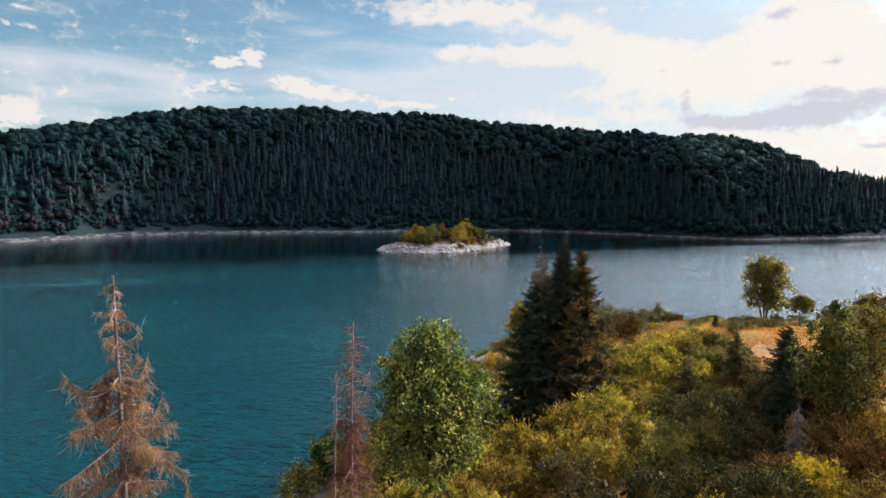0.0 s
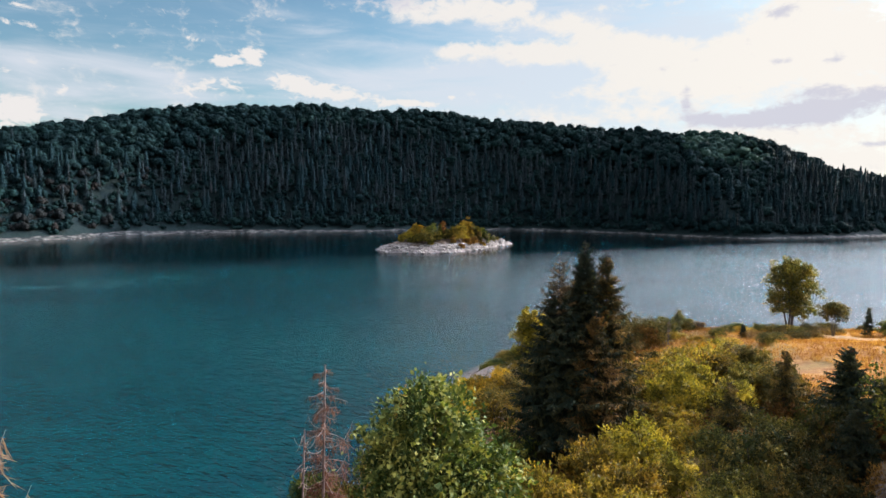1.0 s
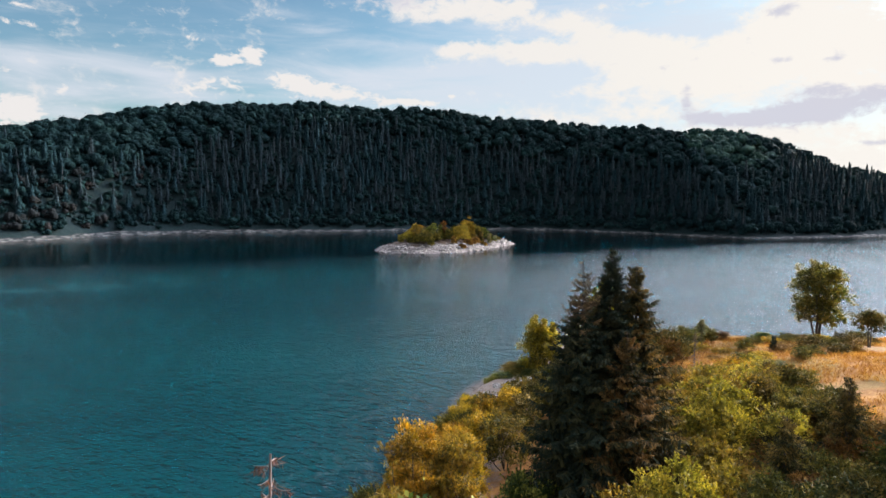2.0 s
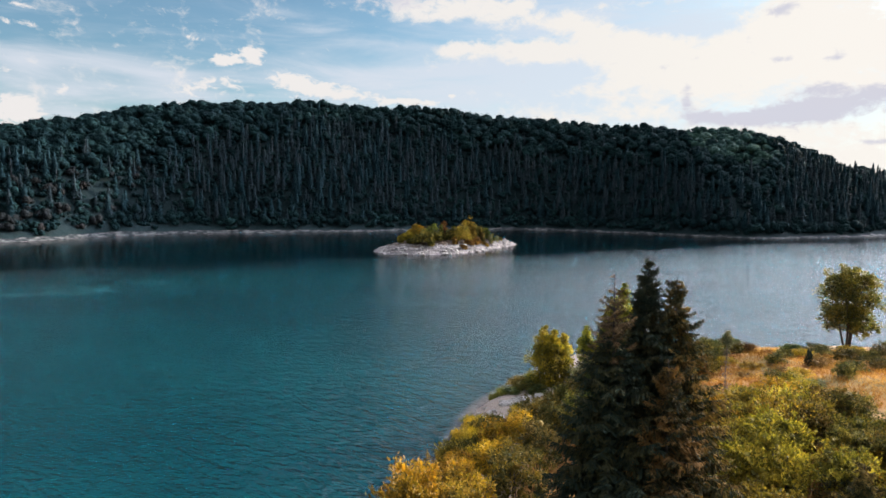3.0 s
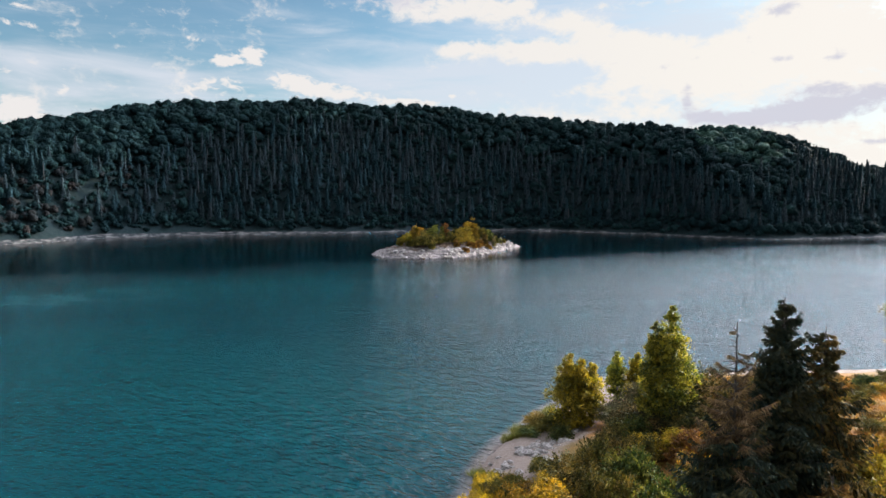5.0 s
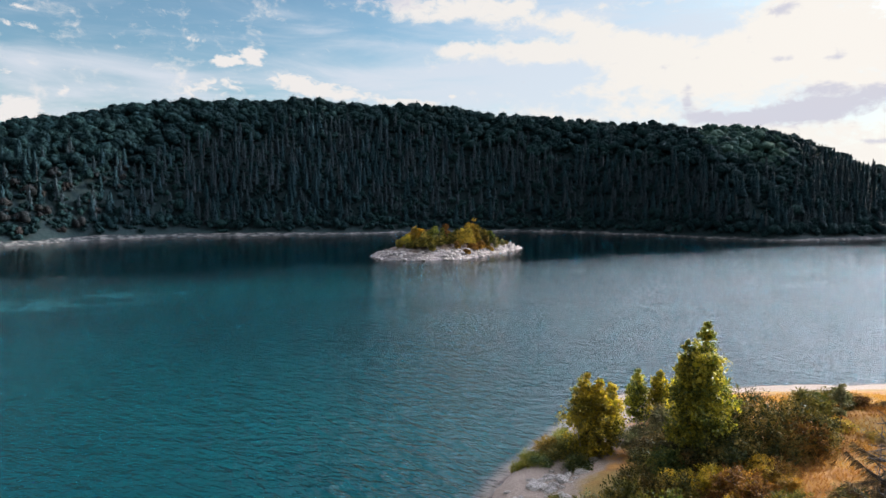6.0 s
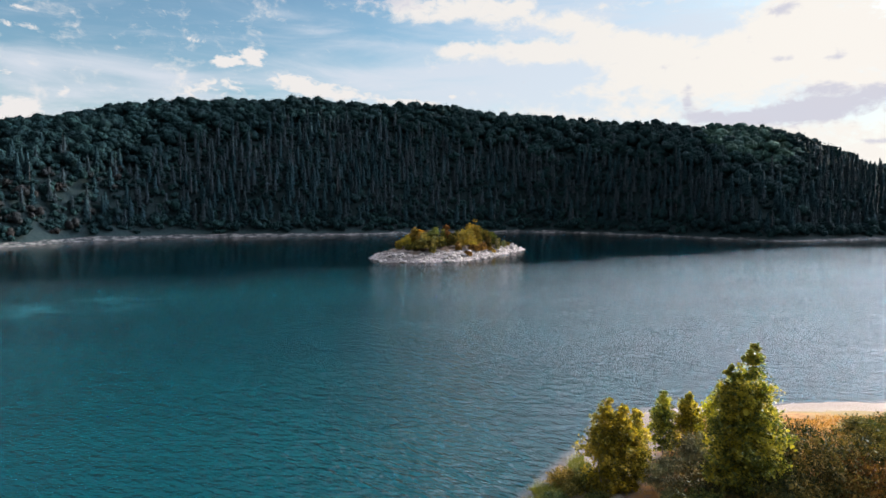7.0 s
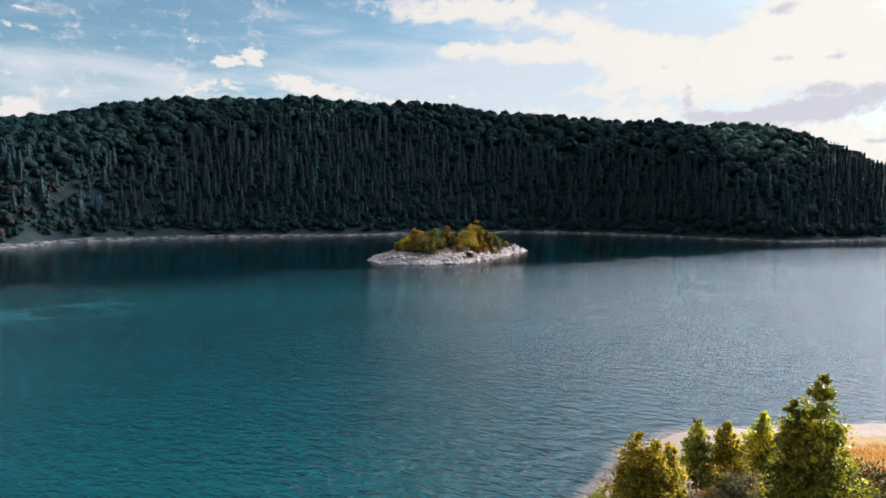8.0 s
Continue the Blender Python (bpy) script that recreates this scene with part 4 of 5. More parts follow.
def spruce(name, at, label, tall, wide, needle, seed=1, group="", bark=None, whorls=44, boughs=7, sprays=16, dead_top=0.0, ragged=0.25, shape=0.8, low=0.06):
    """A spruce: a straight trunk with whorls of drooping boughs, each hung with sprays."""
    rng = np.random.default_rng(seed)
    bark = bark or BARK_DARK
    root = thing(name, at, label, "tree", group)
    line = bent(rng, (0, 0, -0.3), (0, 0, tall), 0.01 * tall, 9)
    part("trunk", smooth_shaded(mesh_from("trunk", [(*tube(line, np.linspace(0.012 * tall + 0.03, 0.012, 9), 7), 0)], [bark])), root)
    live_r, live_t, dead_r, dead_t, wood = [], [], [], [], []
    for i in range(whorls):
        h = low + (0.985 - low) * min(1.0, (i + rng.uniform(0, 1.6)) / (whorls + 1)) ** 0.72
        reach = 0.5 * wide * (1 - h) ** shape + 0.10
        dead = h + rng.normal() * 0.04 > 1 - dead_top
        for j in range(boughs if h < 0.93 else max(3, boughs - 2)):
            a = j * 2 * math.pi / boughs + i * 1.1 + rng.uniform(-0.7, 0.7)
            ln = reach * (1 + ragged * rng.uniform(-1.2, 0.9))
            if ln < 0.1:
                continue
            way = np.array([math.cos(a), math.sin(a), 0])
            drop = (0.16 - 0.46 * (1 - h) + rng.normal() * (0.17 if h < 0.75 else 0.4)) * ln
            rise = rng.uniform(-1.6, 1.6) * tall / whorls
            t = np.linspace(0, 1, sprays)
            # the bough dips and lifts again at its tip
            spine = way * (ln * t)[:, None] + np.array([0, 0, 1]) * (h * tall + rise + drop * t + 0.16 * ln * t ** 3)[:, None]
            wood.append(tube(spine[::max(1, sprays // 4)], np.linspace(0.022, 0.005, len(spine[::max(1, sprays // 4)])), 3))
            if dead and rng.uniform() < (0.25 if h < 0.86 else 0.88):
                continue
            k = sprays * 8
            u = rng.uniform(0.12, 1.02, k)
            base = np.stack([np.interp(u, t, spine[:, n]) for n in range(3)], -1)
            lat = np.array([-way[1], way[0], 0]) * rng.choice([-1, 1], k)[:, None]
            size = (0.13 + 0.24 * ln * (1.1 - u) ** 0.7) * rng.uniform(0.6, 1.25, k)
            tip = base + (way * 0.55 + lat * rng.uniform(0.2, 1.0, k)[:, None]) * size[:, None] + np.stack([0 * u, 0 * u, -size * rng.uniform(0.15, 0.85, k)], -1)
            (dead_r if dead else live_r).append(base)
            (dead_t if dead else live_t).append(tip)
    tagged(part("bough_frame", mesh_from("bough_frame", [(*joined(wood), 0)], [bark]), root), kind="stuff")
    if live_r:
        r, t = np.concatenate(live_r), np.concatenate(live_t)
        w = np.linalg.norm(t - r, axis=1) * 0.17
        mid = (r + t) * 0.5
        pieces = [(*blades(rng, mid + (mid - r) * 0.9, r, w * 1.2), 0), (*blades(rng, r, t, w), 0)]
        tagged(part("foliage", mesh_from("foliage", pieces, [needle]), root), kind="stuff")
    if dead_r:
        r, t = np.concatenate(dead_r), np.concatenate(dead_t)
        tagged(part("dead_foliage", mesh_from("dead_foliage", [(*blades(rng, r, t, 0.035), 0)], [DEAD_TOP]), root, "dry brown dead needles"), kind="stuff")
    return root


def dead_spruce(name, at, label, tall, wide, seed=1, group="", whorls=30, boughs=6, twigs=46, bare=0.12, shape=0.75, low=0.1, lean=(0, 0), thick=0.011, hang=1.0, needle=None):
    """A dead spruce: bare trunk, pale upturned branch ends and brown twigs that hang like curtains."""
    rng = np.random.default_rng(seed)
    root = thing(name, at, label, "tree", group)
    line = bent(rng, (0, 0, -0.3), (lean[0], lean[1], tall), 0.012 * tall, 10)
    part("trunk", smooth_shaded(mesh_from("trunk", [(*tube(line, np.linspace(thick * tall + 0.03, 0.03, 10), 7), 0)], [BARK_DEAD])), root)
    wood, roots, tips = [], [], []
    for i in range(whorls):
        h = low + (0.98 - low) * (i + rng.uniform(0, 0.9)) / whorls
        centre = np.array([np.interp(h * tall, line[:, 2], line[:, 0]), np.interp(h * tall, line[:, 2], line[:, 1]), 0])
        reach = (0.5 * wide * (1 - h) ** shape + 0.16) * rng.uniform(0.65, 1.2)
        for j in range(boughs):
            if rng.uniform() < 0.18:
                continue
            a = j * 2 * math.pi / boughs + i * 0.9 + rng.uniform(-0.5, 0.5)
            ln = reach * rng.uniform(0.45, 1.25)
            way = np.array([math.cos(a), math.sin(a), 0])
            t = np.linspace(0, 1, 7)
            lift = rng.uniform(0.7, 1.3) if rng.uniform() < 0.12 else rng.uniform(-0.25, 0.35)
            off = rng.uniform(-0.9, 0.9) * tall / whorls
            spine = centre + way * (ln * t)[:, None] + np.array([0, 0, 1]) * (h * tall + off - 0.50 * ln * t * (1 - h * 0.6) + lift * ln * t ** 3)[:, None]
            wood.append(tube(spine, np.linspace(0.014 + 0.006 * ln, 0.005, 7), 4))
            k = int(twigs * (0.25 + 0.75 * ln / (0.5 * wide)) * (0.25 if h > 1 - bare else 1))
            u = rng.uniform(0.15, 0.95, k)
            base = np.stack([np.interp(u, t, spine[:, n]) for n in range(3)], -1)
            lat = np.array([-way[1], way[0], 0])
            size = rng.uniform(0.15, 0.55, k) * (0.5 + 0.42 * ln) * hang
            tip = base + way * (rng.uniform(0, 0.4, k) * size)[:, None] + lat * (rng.normal(size=k) * 0.42 * size)[:, None] - np.array([0, 0, 1]) * (size * rng.uniform(0.35, 1.1, k))[:, None]
            roots.append(base)
            tips.append(tip)
    tagged(part("branch_frame", mesh_from("branch_frame", [(*joined(wood), 0)], [BRANCH_PALE]), root, "pale bare dead branches"), kind="stuff")
    r, t = np.concatenate(roots), np.concatenate(tips)
    # each twig carries two side twigs
    rr, tt = [r], [t]
    for f in (0.2, 0.4, 0.6, 0.8):
        b = r + (t - r) * f
        rr.append(b)
        tt.append(b + (t - r) * 0.42 + rng.normal(size=r.shape) * 0.25 * np.linalg.norm(t - r, axis=1, keepdims=True))
    tagged(part("dead_foliage", mesh_from("dead_foliage", [(*blades(rng, np.concatenate(rr), np.concatenate(tt), 0.021), 0)], [needle or DEAD_NEEDLE]), root, "hanging brown dead twigs"), kind="stuff")
    return root


def grass_clump(rng, at, count, tall, spread, width):
    a = rng.uniform(0, 2 * np.pi, count)
    d = np.sqrt(rng.uniform(size=count)) * spread
    root = np.asarray(at) + np.stack([np.cos(a) * d, np.sin(a) * d, 0 * a - 0.05], -1)
    tip = root + np.stack([rng.normal(size=count) * 0.35 * tall, rng.normal(size=count) * 0.35 * tall, tall * rng.uniform(0.5, 1.1, count)], -1)
    return blades(rng, root, tip, width)

# ---- near shore: trees that stand alone ----
def on_ground(x, y, sink=0.05):
    return x, y, ground_at(x, y) - sink


def reach(x, y, top):
    """Height above the ground of a top at that height over the water."""
    return top - ground_at(x, y)


dead_spruce("dead_spruce", on_ground(-12.4, 22.2), "tall dead spruce with brown hanging twigs on the bank", reach(-12.4, 22.2, 25.45), 9.2, seed=3, whorls=38, boughs=6, twigs=200, bare=0.20, shape=0.85)
dead_spruce("dead_spruce", on_ground(-4.5, 29.7), "slender dead spruce, almost bare, beside a thicket", reach(-4.5, 29.7, 22.25), 2.8, seed=4, whorls=40, boughs=5, twigs=90, bare=0.3, shape=0.35, thick=0.006)
dead_spruce("dead_spruce", on_ground(-5.5, 30.6), "thin dead spruce pole with few twigs", reach(-5.5, 30.6, 19.4), 1.6, seed=5, whorls=24, boughs=4, twigs=12, bare=0.4, shape=0.3, thick=0.005)
broadleaf("maple_tree", on_ground(-0.5, 25.6), "young broadleaf tree with a dense round green crown", "tree", reach(-0.5, 25.6, 22.75), [(0.50, 1.3), (0.60, 2.1), (0.72, 2.5), (0.84, 2.4), (0.93, 1.8), (0.99, 1.0)], 46, 30000,
          (0.165, 0.095), (LEAF_MAPLE, BARK_DARK), thick=0.16, clear=0.45, seed=21, limbs=12, skip=0.34, tuft=0.13)
spruce("spruce", on_ground(12.3, 60.2), "tall dark green spruce in a clump of three", reach(12.3, 60.2, 24.9), 10.2, NEEDLE, seed=31, group="spruce clump", whorls=64, boughs=7, shape=1.0)
spruce("spruce", on_ground(14.4, 60.9), "dark green spruce with long ragged side boughs", reach(14.4, 60.9, 23.6), 10.4, NEEDLE_OLIVE, seed=32, group="spruce clump", whorls=58, boughs=6, ragged=0.4, shape=0.95)
spruce("spruce", on_ground(9.8, 58.8), "spruce with a dry reddish dead top", reach(9.8, 58.8, 24.2), 10.4, NEEDLE, seed=33, group="spruce clump", whorls=60, boughs=7, dead_top=0.26, shape=1.0)
spruce("spruce", on_ground(12.8, 57.6), "lower spruce with olive boughs in front of the clump", reach(12.8, 57.6, 19.0), 8.4, NEEDLE_OLIVE, seed=34, group="spruce clump", whorls=48, boughs=6, ragged=0.5, shape=0.95)
broadleaf("lone_tree", on_ground(64.0, 116.5), "lone many-stemmed tree with an upright green crown", "tree", reach(64.0, 116.5, 17.6), [(0.12, 2.0), (0.25, 3.8), (0.45, 4.6), (0.70, 4.6), (0.88, 3.6), (0.99, 1.9)], 44, 15000,
          (0.30, 0.19), (LEAF_UPRIGHT, BARK_DARK), stems_count=4, thick=0.20, clear=0.1, seed=41, squash=0.78, limbs=14, skip=0.25, tuft=0.17)
broadleaf("round_tree", on_ground(61.5, 100.6), "small round-crowned tree with two stems on the meadow edge", "tree", 5.4, [(0.40, 0.9), (0.55, 2.2), (0.75, 2.3), (0.95, 1.0)], 16, 2600,
          (0.24, 0.16), (LEAF_OLIVE, BARK_DARK), stems_count=2, thick=0.10, clear=0.3, seed=42)
broadleaf("tall_green_tree", on_ground(29.4, 43.8), "green broadleaf tree with pale glossy leaves", "tree", reach(29.4, 43.8, 21.0), [(0.10, 1.6), (0.35, 2.3), (0.60, 2.5), (0.82, 1.9), (0.98, 0.7)], 34, 7500,
          (0.22, 0.13), (LEAF_GREEN, BARK_DARK), thick=0.15, seed=43)
broadleaf("broad_tree", on_ground(34.4, 46.8), "broad tree with olive-gold leaves", "tree", reach(34.4, 46.8, 20.2), [(0.20, 1.8), (0.45, 3.0), (0.70, 3.2), (0.88, 2.4), (0.98, 0.9)], 34, 7000,
          (0.20, 0.12), (LEAF_OLIVE, BARK_DARK), thick=0.17, seed=44)
broadleaf("broad_tree", on_ground(40.5, 55.4), "olive-green broad tree on the slope", "tree", 9.6, [(0.15, 2.0), (0.45, 3.2), (0.70, 3.2), (0.88, 2.2), (0.98, 0.9)], 34, 6500,
          (0.24, 0.15), (LEAF_OLIVE, BARK_DARK), thick=0.17, seed=74)
broadleaf("broad_tree", on_ground(37.6, 41.0), "broad green tree on the slope", "tree", 10.0, [(0.15, 2.0), (0.45, 3.4), (0.70, 3.4), (0.88, 2.4), (0.98, 0.9)], 34, 6500,
          (0.24, 0.15), (LEAF_GREEN, BARK_DARK), thick=0.17, seed=75)
spruce("young_spruce", on_ground(27.4, 46.6), "dark young spruce in the thicket", 5.4, 4.4, NEEDLE, seed=58, whorls=28, boughs=6, sprays=12, ragged=0.5)
spruce("young_spruce", on_ground(31.8, 50.6), "dark bushy young spruce on the slope", 6.0, 4.6, NEEDLE, seed=59, whorls=28, boughs=6, sprays=12, ragged=0.5)
broadleaf("poplar", on_ground(21.7, 95.2), "tall pointed poplar with green and yellowing leaves", "tree", reach(21.7, 95.2, 18.3), [(0.03, 1.9), (0.20, 2.5), (0.42, 2.35), (0.62, 1.95), (0.80, 1.35), (0.92, 0.75), (0.99, 0.3)], 84, 15000,
          (0.22, 0.16), (LEAF_POPLAR, BARK_GREY), thick=0.14, clear=0.08, squash=0.95, skip=0.16, tuft=0.18, seed=45, group="shore poplars")
broadleaf("poplar", on_ground(20.3, 95.6), "lower leafy poplar grown together with a taller one", "tree", reach(20.3, 95.6, 16.6), [(0.03, 1.5), (0.28, 1.9), (0.55, 1.6), (0.80, 1.05), (0.99, 0.3)], 36, 6500,
          (0.22, 0.16), (LEAF_POPLAR, BARK_GREY), thick=0.10, clear=0.08, squash=0.95, skip=0.16, tuft=0.18, seed=145, group="shore poplars")
broadleaf("poplar", on_ground(13.5, 104.3), "leafy poplar with a golden-yellow top by the beach", "tree", reach(13.5, 104.3, 10.9), [(0.02, 1.9), (0.22, 2.3), (0.50, 2.0), (0.75, 1.45), (0.90, 0.9), (0.99, 0.35)], 40, 7000,
          (0.21, 0.15), (LEAF_POPLAR_GOLD, BARK_GREY), squash=1.0, skip=0.12, tuft=0.18, thick=0.09, clear=0.05, seed=46, group="shore poplars")
broadleaf("poplar", on_ground(14.9, 104.1), "leafy golden-topped poplar beside its twin", "tree", reach(14.9, 104.1, 10.4), [(0.02, 1.8), (0.22, 2.2), (0.50, 1.9), (0.75, 1.35), (0.90, 0.8), (0.99, 0.35)], 34, 6000,
          (0.21, 0.15), (LEAF_POPLAR_GOLD, BARK_GREY), squash=1.0, skip=0.12, tuft=0.18, thick=0.08, clear=0.05, seed=146, group="shore poplars")
broadleaf("young_tree", on_ground(36.8, 100.0), "slender young tree with pale green leaves on the meadow", "tree", 4.2, [(0.30, 0.5), (0.55, 0.95), (0.80, 0.8), (0.98, 0.25)], 14, 1800,
          (0.16, 0.09), (LEAF_GREY, BARK_GREY), thick=0.05, clear=0.25, seed=147, skip=0.3)
broadleaf("poplar", on_ground(16.3, 105.0), "lower yellow-green poplar bush beside a taller one", "tree", reach(16.3, 105.0, 9.7), [(0.04, 1.2), (0.35, 1.7), (0.70, 1.3), (0.98, 0.4)], 22, 4500,
          (0.23, 0.16), (LEAF_YELLOW, BARK_GREY), squash=1.15, skip=0.1, tuft=0.2, thick=0.07, clear=0.05, seed=47, group="shore poplars")
broadleaf("poplar", on_ground(25.6, 108.6), "slim golden-leaved poplar near the beach", "tree", reach(25.6, 108.6, 10.9), [(0.02, 1.6), (0.28, 1.9), (0.58, 1.5), (0.82, 0.9), (0.99, 0.3)], 26, 4200,
          (0.23, 0.16), (LEAF_POPLAR_GOLD, BARK_GREY), squash=1.15, skip=0.1, tuft=0.2, thick=0.07, clear=0.05, seed=48, group="shore poplars")
broadleaf("poplar", on_ground(23.4, 110.4), "small golden young poplar near the beach", "tree", reach(23.4, 110.4, 9.2), [(0.02, 1.6), (0.28, 1.9), (0.58, 1.5), (0.82, 0.9), (0.99, 0.3)], 24, 3200,
          (0.23, 0.16), (LEAF_POPLAR_GOLD, BARK_GREY), squash=1.15, skip=0.1, tuft=0.2, thick=0.06, clear=0.05, seed=49, group="shore poplars")
broadleaf("poplar", on_ground(20.9, 110.4), "slim pointed green poplar sapling near the beach", "tree", reach(20.9, 110.4, 9.5), [(0.02, 1.6), (0.28, 1.9), (0.58, 1.5), (0.82, 0.9), (0.99, 0.3)], 22, 3800,
          (0.22, 0.15), (LEAF_POPLAR, BARK_GREY), thick=0.06, clear=0.05, seed=51, group="shore poplars")
spruce("young_spruce", on_ground(29.2, 58.0), "young olive-green spruce among shrubs", 6.8, 3.8, NEEDLE_OLIVE, seed=52, whorls=28, boughs=5, sprays=12, ragged=0.6)
spruce("young_spruce", on_ground(32.8, 55.4), "dense dark young spruce beside the meadow", 7.4, 5.6, NEEDLE, seed=53, whorls=34, boughs=6, sprays=14, ragged=0.5)
spruce("young_spruce", on_ground(23.6, 56.0), "young spruce with olive tips in the thicket", 5.6, 3.6, NEEDLE_OLIVE, seed=54, whorls=24, boughs=5, sprays=12, ragged=0.6)
spruce("young_spruce", on_ground(33.6, 73.0), "small spruce sapling in dry grass", 2.6, 1.6, NEEDLE, seed=55, whorls=14, boughs=6, sprays=8)
spruce("young_spruce", on_ground(43.7, 93.6), "small dark sapling on the meadow", 1.9, 1.1, NEEDLE, seed=56, whorls=12, boughs=5, sprays=7)
spruce("young_spruce", on_ground(66.5, 100.0), "blue-grey young conifer at the meadow edge", 4.6, 1.8, NEEDLE, seed=57, whorls=20, boughs=6, sprays=8)
dead_spruce("dead_sapling", on_ground(29.5, 85.0), "thin dead sapling with bare grey twigs", 5.6, 1.0, seed=61, whorls=20, boughs=3, twigs=8, shape=0.3, thick=0.005, needle=DEAD_TWIG)
dead_spruce("dead_sapling", on_ground(24.8, 40.2), "bare dead sapling among rusty shrubs", 5.2, 2.6, seed=63, whorls=18, boughs=5, twigs=14, shape=0.5, thick=0.006, needle=DEAD_TWIG)

# ---- shrubs ----
PATTERNS = {}
KINDS = {
    "yellow": ("leafy shrub with yellow-green leaves in the thicket", LEAF_YELLOW, (0.165, 0.085), 0.25),
    "green": ("leafy dark green shrub on the bank", LEAF_GREEN, (0.17, 0.10), 0.1),
    "gold": ("bushy golden-yellow shrub on the bank", LEAF_GOLD, (0.16, 0.08), 0.3),
    "olive": ("olive-green shrub with small leaves", LEAF_OLIVE, (0.15, 0.075), 0.3),
    "rust": ("rust-brown autumn shrub in dry grass", LEAF_RUST, (0.18, 0.065), 0.4),
    "dark": ("dense dark olive bush with a brownish top", LEAF_DARK, (0.16, 0.08), 0.35),
    "grey": ("grey-green willow shrub near the beach", LEAF_GREY, (0.18, 0.06), 0.3),
}


def put_shrub(kind, x, y, tall, wide, sink=0.1):
    """A shrub of that kind, in one of a few shapes of the kind, low or high, at its own size."""
    label, leaf_mat, leaf, upright = KINDS[kind]
    high = tall > 1.15 * wide
    base_tall, base_wide = (6.4, 4.6) if high else (3.5, 4.4)
    made = PATTERNS.setdefault((kind, high), [])
    m = pose(*on_ground(x, y, sink), 0, 0, random.uniform(0, 360)) @ Matrix.Diagonal((wide / base_wide, wide / base_wide, tall / base_tall, 1))
    if len(made) < (2 if high else 4):
        ob = shrub(kind + "_shrub", (0, 0, 0), label, base_tall, base_wide, leaf_mat, count=6200 if high else 4000, leaf=leaf, seed=100 + 10 * len(made) + len(kind) + 5 * high, upright=upright, group=kind + " shrubs", lobes=13)
        ob.matrix_basis = m
        made.append(ob)
    else:
        copy = copy_thing(random.choice(made), pose(0, 0, 0))
        copy.matrix_basis = m


def plant(rows):
    for kind, x, y, tall, wide in rows:
        grown = 1.32 if kind in ("yellow", "gold", "olive") and 21 < x < 37 and 60 < y < 82 else 1.0      # the thicket below the meadow is high
        put_shrub(kind, x, y, tall * grown, wide * (1 + 0.4 * (grown - 1)))


random.seed(7)
# the bank on the water's side
plant([
    ("green", -10.8, 55.5, 5.4, 5.0), ("olive", -8.2, 53.5, 5.0, 4.6), ("rust", -6.6, 50.5, 4.6, 4.2), ("olive", -12.6, 52.0, 4.0, 4.4), ("gold", -2.4, 62.4, 10.4, 6.2),
    ("yellow", 0.6, 61.0, 8.2, 4.8), ("gold", 1.8, 66.0, 6.2, 4.6), ("gold", 1.0, 71.5, 5.6, 4.6), ("gold", 4.1, 76.0, 5.4, 4.8), ("gold", 1.0, 79.0, 3.6, 4.0),
    ("olive", 5.6, 70.0, 7.2, 5.4), ("olive", 8.2, 76.0, 6.0, 5.0), ("gold", 7.0, 81.5, 5.8, 4.8), ("gold", 4.8, 84.0, 4.4, 4.2), ("olive", 9.6, 85.0, 6.0, 5.0),
    ("olive", 12.2, 87.0, 5.2, 4.6), ("grey", 10.8, 89.4, 2.9, 5.4), ("rust", 6.9, 87.0, 2.6, 3.2), ("olive", 11.8, 80.4, 5.0, 4.8), ("green", 14.6, 84.0, 4.6, 5.0),
])
plant([
    ("olive", 14.6, 90.4, 3.8, 4.6), ("green", 17.8, 93.2, 3.2, 4.2), ("olive", 16.9, 88.6, 3.5, 4.4), ("rust", 20.8, 86.6, 3.8, 5.4), ("gold", 19.0, 83.0, 3.6, 4.4),
    ("green", 14.4, 76.2, 5.4, 5.4), ("olive", 17.5, 79.0, 4.6, 4.6), ("olive", 23.0, 84.0, 3.0, 4.2), ("green", 18.6, 73.0, 4.6, 5.0), ("dark", 23.8, 93.4, 4.4, 5.6), ("rust", 29.2, 94.2, 4.4, 5.4), ("rust", 25.3, 89.9, 1.9, 3.0), ("grey", 22.0, 104.4, 4.0, 5.0),
    ("grey", 19.4, 103.2, 3.4, 3.8), ("grey", 17.6, 102.8, 3.0, 2.6), ("dark", 18.2, 98.2, 2.6, 5.0), ("dark", 21.0, 100.0, 2.8, 4.6), ("green", 12.2, 101.6, 1.6, 3.6),
])
plant([
    ("green", 9.2, 104.4, 1.1, 3.4), ("olive", 11.4, 105.6, 1.7, 3.4), ("rust", 24.0, 100.6, 2.0, 3.6), ("gold", -2.8, 69.0, 4.4, 4.2), ("olive", -0.4, 73.0, 4.0, 4.0),
    ("gold", 1.0, 77.0, 3.8, 4.0), ("olive", 2.4, 81.2, 3.6, 3.8), ("gold", 3.0, 85.0, 3.2, 3.6), ("olive", 3.8, 88.4, 2.6, 3.2), ("rust", 5.4, 90.8, 1.8, 3.0),
    ("olive", 8.6, 92.4, 1.8, 3.2), ("olive", -6.4, 63.0, 4.4, 4.6), ("gold", 1.8, 83.0, 2.2, 2.8), ("olive", -2.0, 71.4, 2.8, 3.2), ("gold", -4.2, 71.0, 4.2, 4.4),
    ("gold", -1.6, 77.6, 4.4, 4.6), ("yellow", 0.4, 82.0, 4.0, 4.4), ("gold", 1.8, 86.6, 3.4, 4.0), ("gold", 2.9, 90.2, 2.6, 3.4), ("yellow", 3.6, 92.6, 1.8, 2.8),
])
